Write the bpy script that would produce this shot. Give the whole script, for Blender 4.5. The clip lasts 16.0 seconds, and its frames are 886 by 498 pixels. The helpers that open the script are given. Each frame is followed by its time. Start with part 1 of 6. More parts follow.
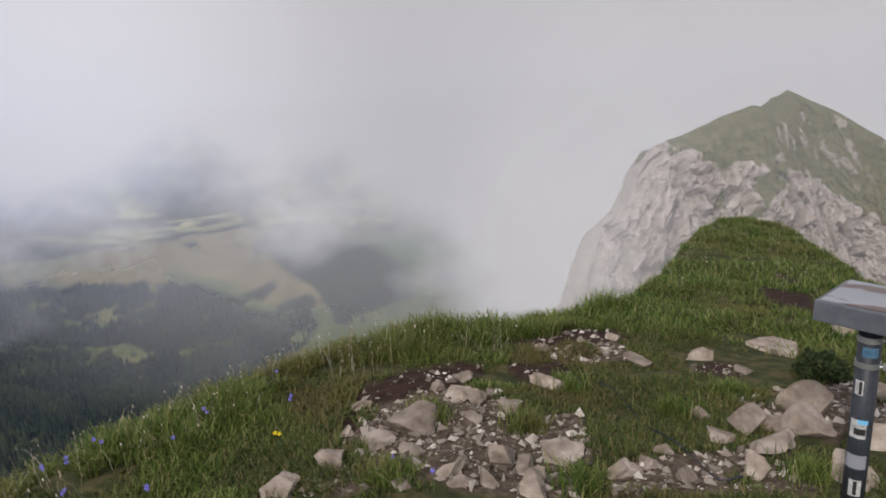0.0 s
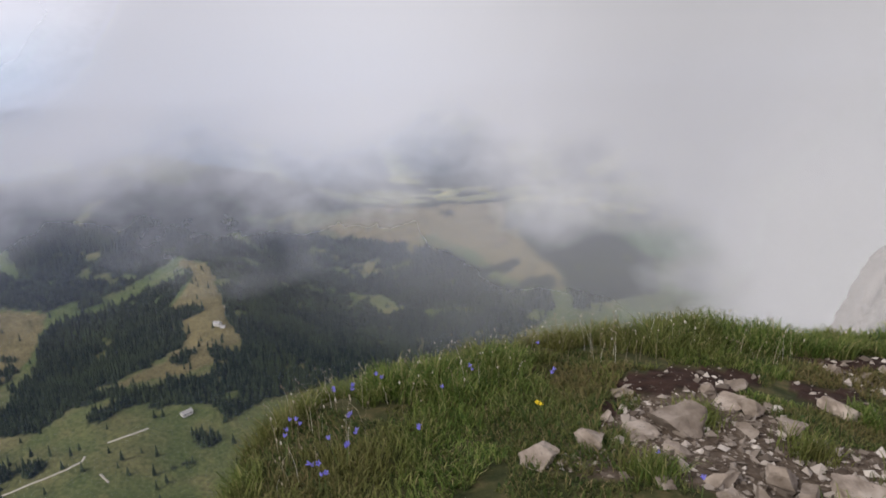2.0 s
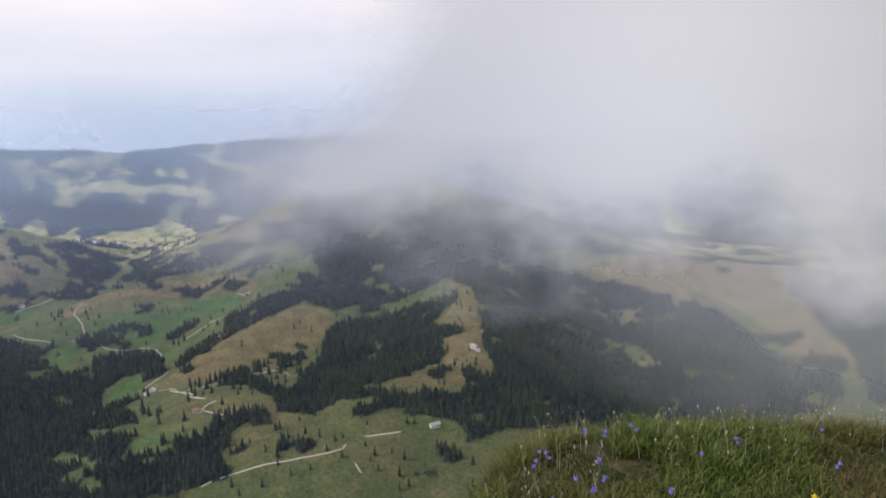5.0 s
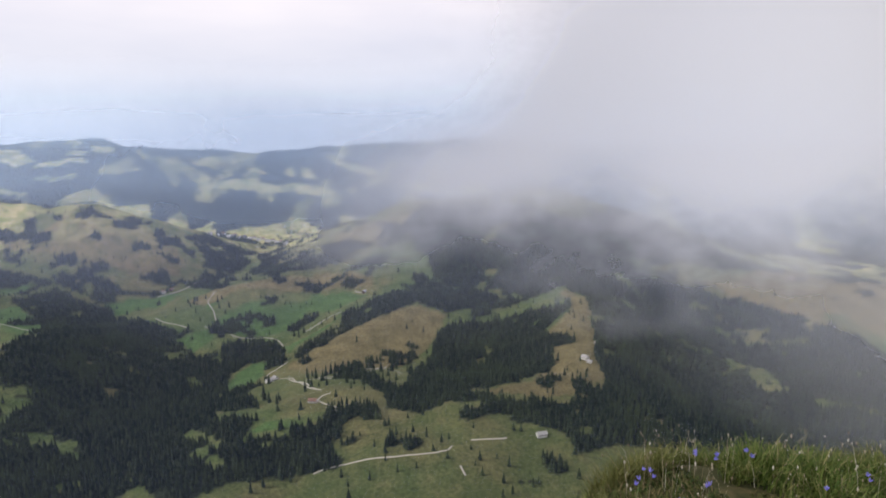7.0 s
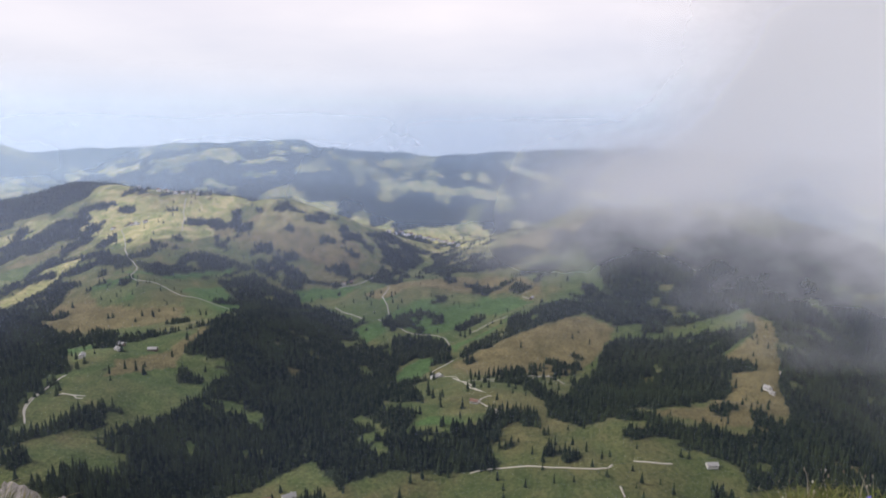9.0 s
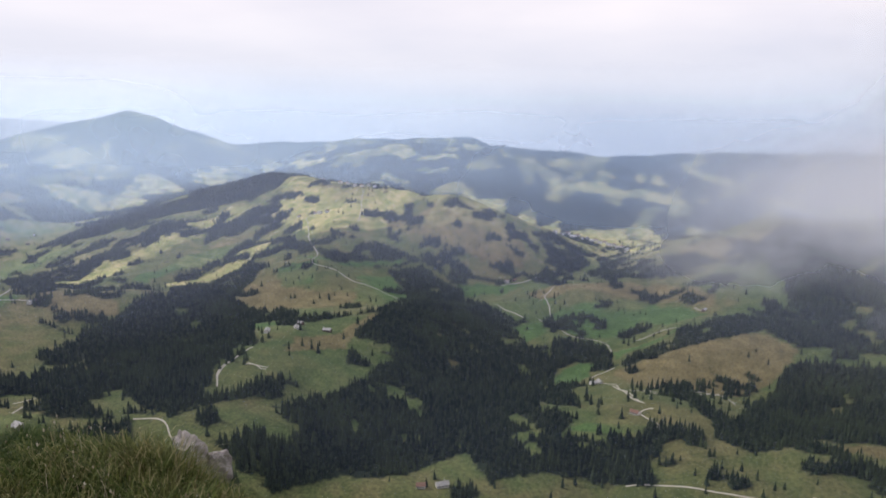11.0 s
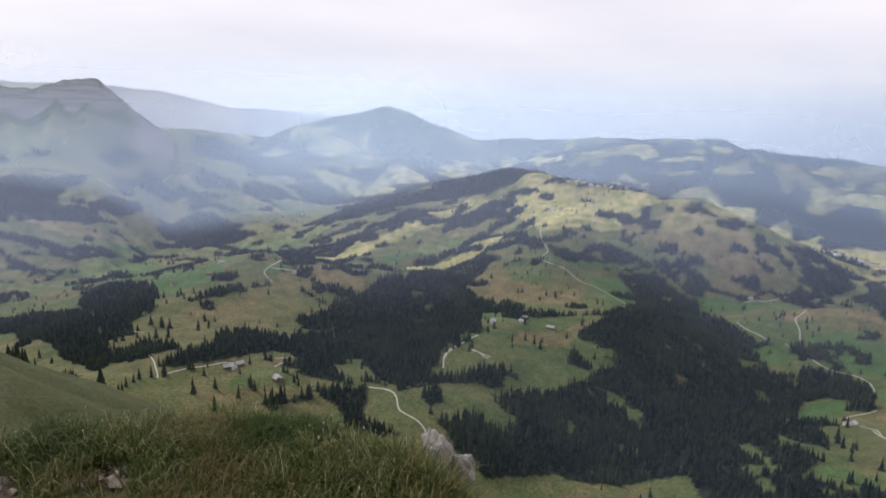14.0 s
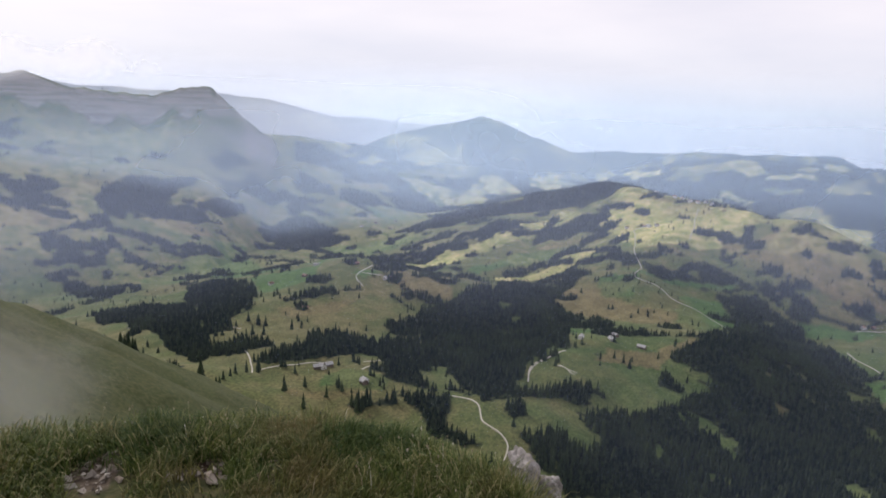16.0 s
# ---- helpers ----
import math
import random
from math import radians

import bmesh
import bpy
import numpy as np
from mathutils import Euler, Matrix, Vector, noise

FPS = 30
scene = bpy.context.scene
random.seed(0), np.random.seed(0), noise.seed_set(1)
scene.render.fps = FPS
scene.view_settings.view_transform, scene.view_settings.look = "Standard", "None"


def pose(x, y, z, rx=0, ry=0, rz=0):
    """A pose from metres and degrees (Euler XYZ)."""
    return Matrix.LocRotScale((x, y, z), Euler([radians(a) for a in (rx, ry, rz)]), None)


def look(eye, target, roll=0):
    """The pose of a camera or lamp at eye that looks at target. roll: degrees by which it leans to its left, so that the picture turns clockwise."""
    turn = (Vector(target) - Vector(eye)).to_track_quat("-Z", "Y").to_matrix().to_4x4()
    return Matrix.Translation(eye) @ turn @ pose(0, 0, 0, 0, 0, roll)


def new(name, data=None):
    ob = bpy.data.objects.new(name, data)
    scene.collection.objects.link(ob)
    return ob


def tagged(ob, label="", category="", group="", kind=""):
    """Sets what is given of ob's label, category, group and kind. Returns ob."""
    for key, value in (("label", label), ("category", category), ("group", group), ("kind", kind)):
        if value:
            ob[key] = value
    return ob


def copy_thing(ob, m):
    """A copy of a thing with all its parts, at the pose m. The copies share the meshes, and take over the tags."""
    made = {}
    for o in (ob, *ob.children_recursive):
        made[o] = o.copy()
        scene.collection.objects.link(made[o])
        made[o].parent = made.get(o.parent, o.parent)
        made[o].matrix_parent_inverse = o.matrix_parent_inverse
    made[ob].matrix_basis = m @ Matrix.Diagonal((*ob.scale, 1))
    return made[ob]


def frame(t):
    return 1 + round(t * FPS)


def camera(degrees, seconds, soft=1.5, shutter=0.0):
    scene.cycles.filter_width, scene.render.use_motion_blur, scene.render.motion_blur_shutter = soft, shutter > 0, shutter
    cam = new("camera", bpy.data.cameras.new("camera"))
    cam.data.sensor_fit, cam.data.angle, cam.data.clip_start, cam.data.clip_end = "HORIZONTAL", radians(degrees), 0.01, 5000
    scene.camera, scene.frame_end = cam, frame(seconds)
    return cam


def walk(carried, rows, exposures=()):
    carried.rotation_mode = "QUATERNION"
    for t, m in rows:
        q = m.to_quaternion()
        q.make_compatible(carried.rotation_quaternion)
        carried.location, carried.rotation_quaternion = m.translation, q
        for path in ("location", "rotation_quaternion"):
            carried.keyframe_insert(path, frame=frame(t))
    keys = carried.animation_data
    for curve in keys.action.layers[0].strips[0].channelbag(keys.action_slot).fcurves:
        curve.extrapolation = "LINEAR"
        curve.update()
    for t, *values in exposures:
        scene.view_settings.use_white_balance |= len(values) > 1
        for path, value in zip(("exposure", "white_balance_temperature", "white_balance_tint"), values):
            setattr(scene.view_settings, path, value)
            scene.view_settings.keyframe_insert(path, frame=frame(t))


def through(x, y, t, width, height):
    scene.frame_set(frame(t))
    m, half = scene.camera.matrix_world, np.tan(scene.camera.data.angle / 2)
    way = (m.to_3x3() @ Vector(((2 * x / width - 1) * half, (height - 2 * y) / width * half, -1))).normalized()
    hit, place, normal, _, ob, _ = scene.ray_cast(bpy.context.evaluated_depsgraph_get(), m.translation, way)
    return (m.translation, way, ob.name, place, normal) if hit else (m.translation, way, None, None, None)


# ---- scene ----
cam = camera(66.1, 16.0, soft=1.8)

# seconds, eye, bearing to the left, pitch, roll
PATH = [
    (0, 0.141, 0.025, 0.014, 0.02, -16.07, -4.17),
    (0.5, 0.111, 0.011, 0.014, 7.55, -15.99, -3.97),
    (1, 0.084, 0.007, 0.010, 12.40, -15.90, -3.04),
    (1.5, -0.001, 0.007, 0.012, 17.86, -16.48, -2.88),
    (2, -0.006, 0.028, -0.013, 21.38, -16.30, -2.74),
    (2.5, 0.033, 0.024, -0.011, 25.74, -16.37, -2.38),
    (3, 0.038, 0.006, -0.009, 29.00, -15.72, -1.76),
    (3.5, 0.016, -0.018, 0.002, 31.61, -14.00, -1.08),
    (4, -0.014, -0.032, -0.000, 35.86, -12.93, -0.66),
    (4.2, -0.020, -0.034, -0.000, 37.71, -12.67, -0.74),
    (6.3, -0.004, -0.019, -0.005, 50.31, -12.31, -0.16),
    (6.5, -0.003, -0.016, -0.007, 51.10, -12.22, -0.22),
    (7, -0.005, -0.007, -0.015, 53.59, -11.83, -0.26),
    (7.5, 0.002, -0.001, -0.020, 58.55, -11.05, 0.07),
    (8, 0.020, 0.005, -0.020, 62.33, -10.30, 0.07),
    (8.5, 0.044, 0.014, -0.020, 65.80, -10.52, -0.15),
    (9, 0.071, 0.029, -0.020, 68.13, -11.34, 0.35),
    (9.2, 0.080, 0.040, -0.022, 69.49, -11.56, 0.31),
    (11.3, 0.148, 0.171, -0.037, 83.97, -11.72, 0.87),
    (11.5, 0.135, 0.161, -0.027, 85.06, -11.88, 0.90),
    (12, 0.076, 0.123, -0.032, 88.08, -12.16, 1.21),
    (12.5, -0.004, 0.078, -0.038, 91.26, -12.22, 1.28),
    (13, -0.079, 0.028, -0.030, 94.97, -12.02, 1.26),
    (13.5, -0.090, -0.019, -0.015, 98.43, -12.27, 1.73),
    (14, -0.088, -0.058, 0.009, 101.82, -12.14, 1.52),
    (14.5, -0.118, -0.078, 0.017, 104.44, -11.75, 1.56),
    (15, -0.123, -0.094, 0.026, 105.39, -11.76, 2.15),
    (15.5, -0.112, -0.089, 0.026, 106.57, -11.50, 2.22),
    (16, -0.124, -0.101, 0.018, 109.53, -11.53, 2.30),
]


def stance(x, y, z, bearing, pitch, roll):
    a, p = radians(bearing), radians(pitch)
    return look((x, y, z), (x - 10 * math.sin(a) * math.cos(p), y + 10 * math.cos(a) * math.cos(p), z + 10 * math.sin(p)), roll)


walk(cam, [(t, stance(*row)) for t, *row in PATH])

# ---------------------------------------------------------------- land form
# Bearings are degrees to the left of +y; heights are metres from eye level.


def polar(bearing, dist, z=0.0):
    a = radians(bearing)
    return (-math.sin(a) * dist, math.cos(a) * dist, z)


def lattice(ix, iy, seed):
    h = (ix * 374761393 + iy * 668265263 + seed * 974634777) & 0x7FFFFFFF
    h = ((h ^ (h >> 13)) * 1274126177) & 0x7FFFFFFF
    return ((h ^ (h >> 16)) & 0xFFFF) / 65535.0


def value_noise(x, y, seed=0):
    ix, iy = np.floor(x).astype(np.int64), np.floor(y).astype(np.int64)
    fx, fy = x - ix, y - iy
    fx, fy = fx * fx * (3 - 2 * fx), fy * fy * (3 - 2 * fy)
    a, b = lattice(ix, iy, seed), lattice(ix + 1, iy, seed)
    c, d = lattice(ix, iy + 1, seed), lattice(ix + 1, iy + 1, seed)
    return (a + (b - a) * fx) * (1 - fy) + (c + (d - c) * fx) * fy


def fbm(x, y, size, octaves=4, seed=0):
    """About -1 to 1, with the largest forms size metres apart."""
    total, amp, norm = 0.0, 1.0, 0.0
    for k in range(octaves):
        total = total + amp * (value_noise(x / size + 17.3 * k, y / size - 9.1 * k, seed + k) * 2 - 1)
        norm += amp
        amp, size = amp * 0.5, size * 0.48
    return total / norm * 1.6


def smooth(lo, hi, v):
    t = np.clip((v - lo) / (hi - lo), 0, 1)
    return t * t * (3 - 2 * t)


def ridge(x, y, crest, slope, rounding):
    """The height of a ridge along a crest of (bearing, distance, height)."""
    pts = [polar(*c) for c in crest]
    best = np.full(np.shape(x), -9e3)
    if len(pts) == 1:
        pts = pts * 2
    for (ax, ay, az), (bx, by, bz) in zip(pts, pts[1:]):
        dx, dy = bx - ax, by - ay
        s = np.clip(((x - ax) * dx + (y - ay) * dy) / (dx * dx + dy * dy + 1e-9), 0, 1)
        d = np.hypot(x - ax - s * dx, y - ay - s * dy)
        best = np.maximum(best, az + s * (bz - az) - slope * (np.sqrt(d * d + rounding * rounding) - rounding))
    return best


def crest_of(x, y, crest):
    """The distance to a crest line, and its height at the nearest place."""
    pts = [polar(*c) for c in crest]
    near, top = np.full(np.shape(x), 9e9), np.zeros(np.shape(x))
    for (ax, ay, az), (bx, by, bz) in zip(pts, pts[1:]):
        dx, dy = bx - ax, by - ay
        s = np.clip(((x - ax) * dx + (y - ay) * dy) / (dx * dx + dy * dy + 1e-9), 0, 1)
        d = np.hypot(x - ax - s * dx, y - ay - s * dy)
        top = np.where(d < near, az + s * (bz - az), top)
        near = np.minimum(d, near)
    return near, top


RIDGES = [
    # the long hill with the hamlet on its crest, and its spurs
    ([(114, 3200, -500), (111.8, 3100, -490), (105.6, 2950, -400), (101.9, 2850, -330), (96.3, 2700, -243), (93.5, 2550, -243), (88.3, 2400, -265),
      (84, 2300, -290), (81.2, 2250, -278), (77.9, 2250, -329), (74.2, 2300, -385), (69, 2420, -465)], 0.46, 25),
    ([(89, 2400, -275), (93, 1880, -408), (90, 1600, -442)], 0.30, 60),
    ([(101, 2800, -340), (106, 2100, -440), (108, 1800, -470)], 0.26, 60),
    # the knoll with two huts
    ([(86, 1420, -425), (88.9, 1330, -404), (94.6, 1250, -401), (100, 1080, -392), (103, 960, -400)], 0.34, 70),
    # farm terraces below the summit
    ([(116.6, 1650, -384), (109.4, 1560, -397)], 0.28, 70),
    ([(124, 1250, -392), (116.6, 1600, -386)], 0.25, 60),
    ([(130, 900, -350), (126, 980, -372), (119.5, 950, -374), (114, 900, -377), (105.5, 850, -382), (101, 960, -393)], 0.30, 90),
    ([(125.6, 985, -374), (125, 1110, -384), (124, 1250, -392)], 0.2, 60),
    ([(82, 720, -428), (70.8, 850, -416), (61.9, 890, -407), (53, 760, -406), (45, 820, -403)], 0.28, 80),
    # the wooded ridge with the lone chalet
    ([(53, 850, -398), (47, 960, -417), (40, 1050, -416), (41.6, 1150, -414), (41.1, 1450, -402), (42, 1700, -385), (44.7, 2000, -245)], 0.44, 30),
    ([(63.2, 2250, -421), (56, 2150, -293), (50.5, 2050, -254), (44.7, 2000, -236), (36, 2150, -352), (28.9, 2250, -450)], 0.42, 40),
    ([(62.8, 1300, -460), (57.8, 1450, -432), (51, 1600, -420), (47, 1850, -330)], 0.32, 50),
    ([(75, 1650, -462), (66, 1900, -442), (60, 2050, -370)], 0.25, 60),
    ([(32.8, 1750, -433), (25.9, 1800, -406), (16.1, 1750, -386), (13, 1500, -420), (10.9, 1250, -443)], 0.33, 60),
    # the far plateau
    ([(97, 3650, -430), (93.5, 3700, -262), (90, 3680, -190), (86, 3650, -172), (81, 3620, -190), (77.3, 3600, -186), (73, 3600, -212), (69, 3600, -226), (63, 3650, -205), (57.5, 3700, -181),
      (40, 3800, -195), (20, 3900, -200), (-40, 4000, -180)], 0.50, 60),
    ([(86, 3640, -200), (83, 3250, -360), (82, 3000, -470)], 0.42, 40),
    ([(72, 3600, -230), (72.5, 3200, -400), (73, 2950, -500)], 0.42, 40),
    ([(60, 3690, -200), (61, 3250, -390), (61.5, 3000, -490)], 0.42, 40),
    # the cone and the ranges beside and behind it
    ([(114, 4100, -150), (110.5, 4200, -90), (108.2, 4200, -62), (106.8, 4200, -30), (105.2, 4200, -60), (102.3, 4200, -140), (99, 4250, -230)], 0.46, 14),
    ([(104, 4650, -210), (98, 4700, -235), (90, 4750, -215), (80, 4800, -190)], 0.5, 40),
    ([(107, 4180, -60), (108.5, 3800, -220), (109.5, 3450, -380)], 0.45, 40),
    ([(145, 4880, 80), (127.3, 4860, 52), (125.6, 4860, 44), (122, 4860, -20), (118.5, 4860, -66), (112, 4870, -95), (108, 4880, -140), (104, 4880, -260)], 1.9, 20),
    ([(124.3, 3900, -165), (118.8, 3850, -195), (112, 3700, -240), (108, 3400, -400)], 0.40, 60),
    ([(122, 3870, -185), (119, 3300, -350), (117, 2900, -470)], 0.36, 160),
    # the grass slope that falls from the summit
    ([(165, 190, -22), (150, 270, -55), (143.5, 330, -84), (138.6, 380, -117), (133.2, 430, -186), (128, 500, -262)], 0.75, 8),
]
CLIFF = [(170, 3200, 160), (150, 3400, 140), (143.2, 3480, 70), (141, 3500, 102), (138.5, 3500, 45), (135, 3530, 26), (132.6, 3550, 18), (130.5, 3570, 60), (128.5, 3600, 74),
         (127.3, 3620, 5), (125.6, 3640, -95), (124.1, 3650, -165)]
CRAG = [(-10.3, 84, -32.6), (-11.1, 85, -31.3), (-11.9, 86, -29.4), (-13.3, 88, -25.3), (-15.8, 92, -19.9), (-18.1, 97, -14.3), (-20.2, 101, -13.1), (-22.9, 106, -11.4), (-25, 110, -10.4),
        (-26.2, 118, -11.6), (-27.2, 150, -11.7), (-28.9, 155, -14.2), (-31.2, 162, -18.4), (-33.6, 170, -23.7), (-38, 180, -32), (-50, 190, -45)]


def lip(bearing):
    """How far the flat top reaches, by bearing."""
    return np.interp(bearing, [-180, -90, -60, -40, -34, -31, -27.5, -25, -22.5, -19.5, -16, -8, 2, 8, 16, 25, 35, 40, 44, 55, 75, 88, 92, 98, 105, 114, 126, 144, 155, 180],
                     [6, 6, 6, 6.5, 7.5, 9.0, 11.5, 12, 10, 6.6, 4.8, 3.9, 3.65, 3.4, 3.1, 2.75, 2.45, 2.1, 1.6, 1.2, 1.2, 1.3, 1.6, 2.0, 2.4, 2.75, 2.95, 3.05, 4, 6])


def top_height(x, y):
    """The trodden top: a gentle dome with a hump of turf along the ridge."""
    z = -1.40 - 0.12 * np.maximum(0, y - 2.0) - 0.10 * np.maximum(0, x) + 0.03 * np.minimum(0, x) - 0.05 * np.maximum(0, x - 4.5)
    # the turf hump farther along the ridge, and the dip before it
    hx, hy, _ = polar(-24, 11.0)
    z = z - 0.10 * np.exp(-(((y - 6.5) / 2.0) ** 2)) + 0.05 * np.exp(-(((x - hx) / 2.2) ** 2 + ((y - hy) / 2.4) ** 2))
    return z


MOUND = 0.62


def height(x, y):
    x, y = np.asarray(x, float), np.asarray(y, float)
    r, bearing = np.hypot(x, y), np.degrees(np.arctan2(-x, y))
    edge = lip(bearing)
    over = np.maximum(0, r - edge - 0.10)
    fall = 0.95 * (np.sqrt(over * over + 0.16) - 0.4)
    summit = np.where(r < 60, top_height(np.minimum(1, 14 / (r + 1e-6)) * x, np.minimum(1, 14 / (r + 1e-6)) * y), -2.8) - fall
    summit = np.maximum(summit, -2000)
    far = smooth(200, 700, r)
    rough = 0.75 * far * (13 * fbm(x, y, 420, 5, 3) - 16 * np.abs(fbm(x, y, 330, 4, 13)) + 6 + 2.5 * fbm(x, y, 70, 3, 9))
    parts = [np.full(r.shape, -508.0) - 30 * smooth(1500, 2600, r)]
    parts += [ridge(x, y, *row) for row in RIDGES]
    k = 14.0
    top = np.maximum.reduce(parts)
    land = top + k * np.log(sum(np.exp((p - top) / k) for p in parts)) - 2.0
    calm = 1 - 0.85 * smooth(104, 111, bearing) * smooth(1900, 2500, r) - 0.4 * smooth(2700, 3100, r) * (bearing < 104)
    land = land + rough * calm
    # the limestone wall: a steep band under its crest, scree and grass below
    buttress = 14 * np.sin(bearing * 1.9 + 3 * fbm(x, y, 300, 3, 21)) + 10 * fbm(x, y, 60, 3, 23)
    foot, massif = 84 + buttress, np.full(r.shape, -9e3)
    for one, other in zip(CLIFF, CLIFF[1:]):
        away, top_z = crest_of(x, y, [one, other])
        lower = smooth(60, 420, away)
        even = np.interp(bearing, [123, 126, 129, 135, 143, 150, 170], [-165, -60, 20, 45, 75, 135, 160])
        massif = np.maximum(massif, top_z * (1 - lower) + even * lower - 1.6 * np.minimum(away, foot) - 0.33 * np.maximum(0, away - foot) + 1.27 * (foot - 84) * lower)
    massif = massif + 3.5 * fbm(x, y, 520, 3, 31) * smooth(0, 300, -massif)
    land = np.maximum(land, massif)
    land = land + 9 * fbm(x, y, 260, 4, 35) * smooth(3300, 3600, r) * (bearing < 100) + 16 * fbm(x, y, 240, 4, 37) * smooth(4400, 4700, r)
    # the crag along the ridge
    c_away, c_top = crest_of(x, y, CRAG)
    c_rough = smooth(1.5, 9, c_away)
    crag = c_top - 0.8 * np.minimum(c_away, 4) - 3.4 * np.maximum(0, c_away - 4)
    crag = crag + c_rough * (3.0 * fbm(x, y, 16, 4, 41) - 2.8 * np.abs(fbm(x, y, 7, 4, 43)) - 1.6 * np.abs(fbm(x * 1.4, y * 0.8, 2.6, 3, 47))) + 0.5 * fbm(x, y, 4, 3, 45)
    crag = crag - 4.0 - 8.0 * smooth(2, 9, c_away)
    near = np.maximum(summit + 1.2 * fbm(x, y, 12, 4, 5) * smooth(14, 40, r), crag)
    near = near + MOUND * np.exp(-((x + 4.30) ** 2 + (y + 0.86) ** 2) / 0.10)
    near = near + 0.035 * fbm(x, y, 0.8, 3, 7) * (1 - smooth(8, 20, r))
    turf_roll = (2.2 * fbm(x, y, 34, 4, 15) + 0.5 * fbm(x, y, 7, 2, 16)) * smooth(60, 140, r) * (1 - smooth(420, 600, r))
    return np.maximum(near, land + turf_roll)

# ---------------------------------------------------------------- sky and sun
SUN_BEARING, SUN_HEIGHT = 150.0, 38.0
world = bpy.data.worlds.new("overcast_sky")
scene.world = world
world.use_nodes = True
wn, wl = world.node_tree.nodes, world.node_tree.links
wn.clear()
sky = wn.new("ShaderNodeTexSky")
sky.sky_type, sky.sun_disc = "NISHITA", False
sky.sun_elevation, sky.sun_rotation = radians(SUN_HEIGHT), radians(-SUN_BEARING)
w_coord = wn.new("ShaderNodeTexCoord")
w_sep = wn.new("ShaderNodeSeparateXYZ")
wl.new(w_coord.outputs["Generated"], w_sep.inputs[0])
w_ramp = wn.new("ShaderNodeValToRGB")
w_ramp.color_ramp.elements[0].position, w_ramp.color_ramp.elements[0].color = 0.47, (0.66, 0.73, 0.88, 1)
w_ramp.color_ramp.elements[1].position, w_ramp.color_ramp.elements[1].color = 0.57, (0.96, 0.92, 0.99, 1)
zenith = w_ramp.color_ramp.elements.new(0.80)
zenith.color = (0.74, 0.74, 0.79, 1)
mid = w_ramp.color_ramp.elements.new(0.515)
mid.color = (0.79, 0.82, 0.94, 1)
w_map = wn.new("ShaderNodeMath")
w_map.operation, w_map.inputs[1].default_value, w_map.inputs[2].default_value = "MULTIPLY_ADD", 0.5, 0.5
wl.new(w_sep.outputs["Z"], w_map.inputs[0])
wl.new(w_map.outputs[0], w_ramp.inputs[0])
w_noise = wn.new("ShaderNodeTexNoise")
w_noise.inputs["Scale"].default_value, w_noise.inputs["Detail"].default_value = 2.2, 6
w_squash = wn.new("ShaderNodeMapping")
w_squash.inputs["Scale"].default_value = (1, 1, 4.5)
wl.new(w_coord.outputs["Generated"], w_squash.inputs[0])
wl.new(w_squash.outputs[0], w_noise.inputs["Vector"])
w_tone = wn.new("ShaderNodeValToRGB")
w_tone.color_ramp.elements[0].position, w_tone.color_ramp.elements[0].color = 0.3, (0.90, 0.91, 0.95, 1)
w_tone.color_ramp.elements[1].position, w_tone.color_ramp.elements[1].color = 0.7, (1.10, 1.07, 1.05, 1)
wl.new(w_noise.outputs["Fac"], w_tone.inputs[0])
w_mul = wn.new("ShaderNodeMix")
w_mul.data_type, w_mul.blend_type = "RGBA", "MULTIPLY"
w_mul.inputs["Factor"].default_value = 1.0
wl.new(w_ramp.outputs[0], w_mul.inputs["A"])
wl.new(w_tone.outputs[0], w_mul.inputs["B"])
w_cloud, w_clear, w_mix = wn.new("ShaderNodeBackground"), wn.new("ShaderNodeBackground"), wn.new("ShaderNodeMixShader")
w_clear.inputs["Strength"].default_value, w_cloud.inputs["Strength"].default_value = 0.08, 1.03
w_mix.inputs[0].default_value = 0.92
wl.new(sky.outputs[0], w_clear.inputs["Color"])
wl.new(w_mul.outputs["Result"], w_cloud.inputs["Color"])
wl.new(w_clear.outputs[0], w_mix.inputs[1])
wl.new(w_cloud.outputs[0], w_mix.inputs[2])
w_out = wn.new("ShaderNodeOutputWorld")
wl.new(w_mix.outputs[0], w_out.inputs["Surface"])

sun_data = bpy.data.lights.new("sun", "SUN")
sun_data.energy, sun_data.angle, sun_data.color = 2.5, radians(5), (1.0, 0.95, 0.88)
sun = new("sun", sun_data)
sx, sy, _ = polar(SUN_BEARING, 100)
sun.matrix_world = look((sx, sy, 100 * math.tan(radians(SUN_HEIGHT))), (0, 0, 0))

# ---------------------------------------------------------------- materials


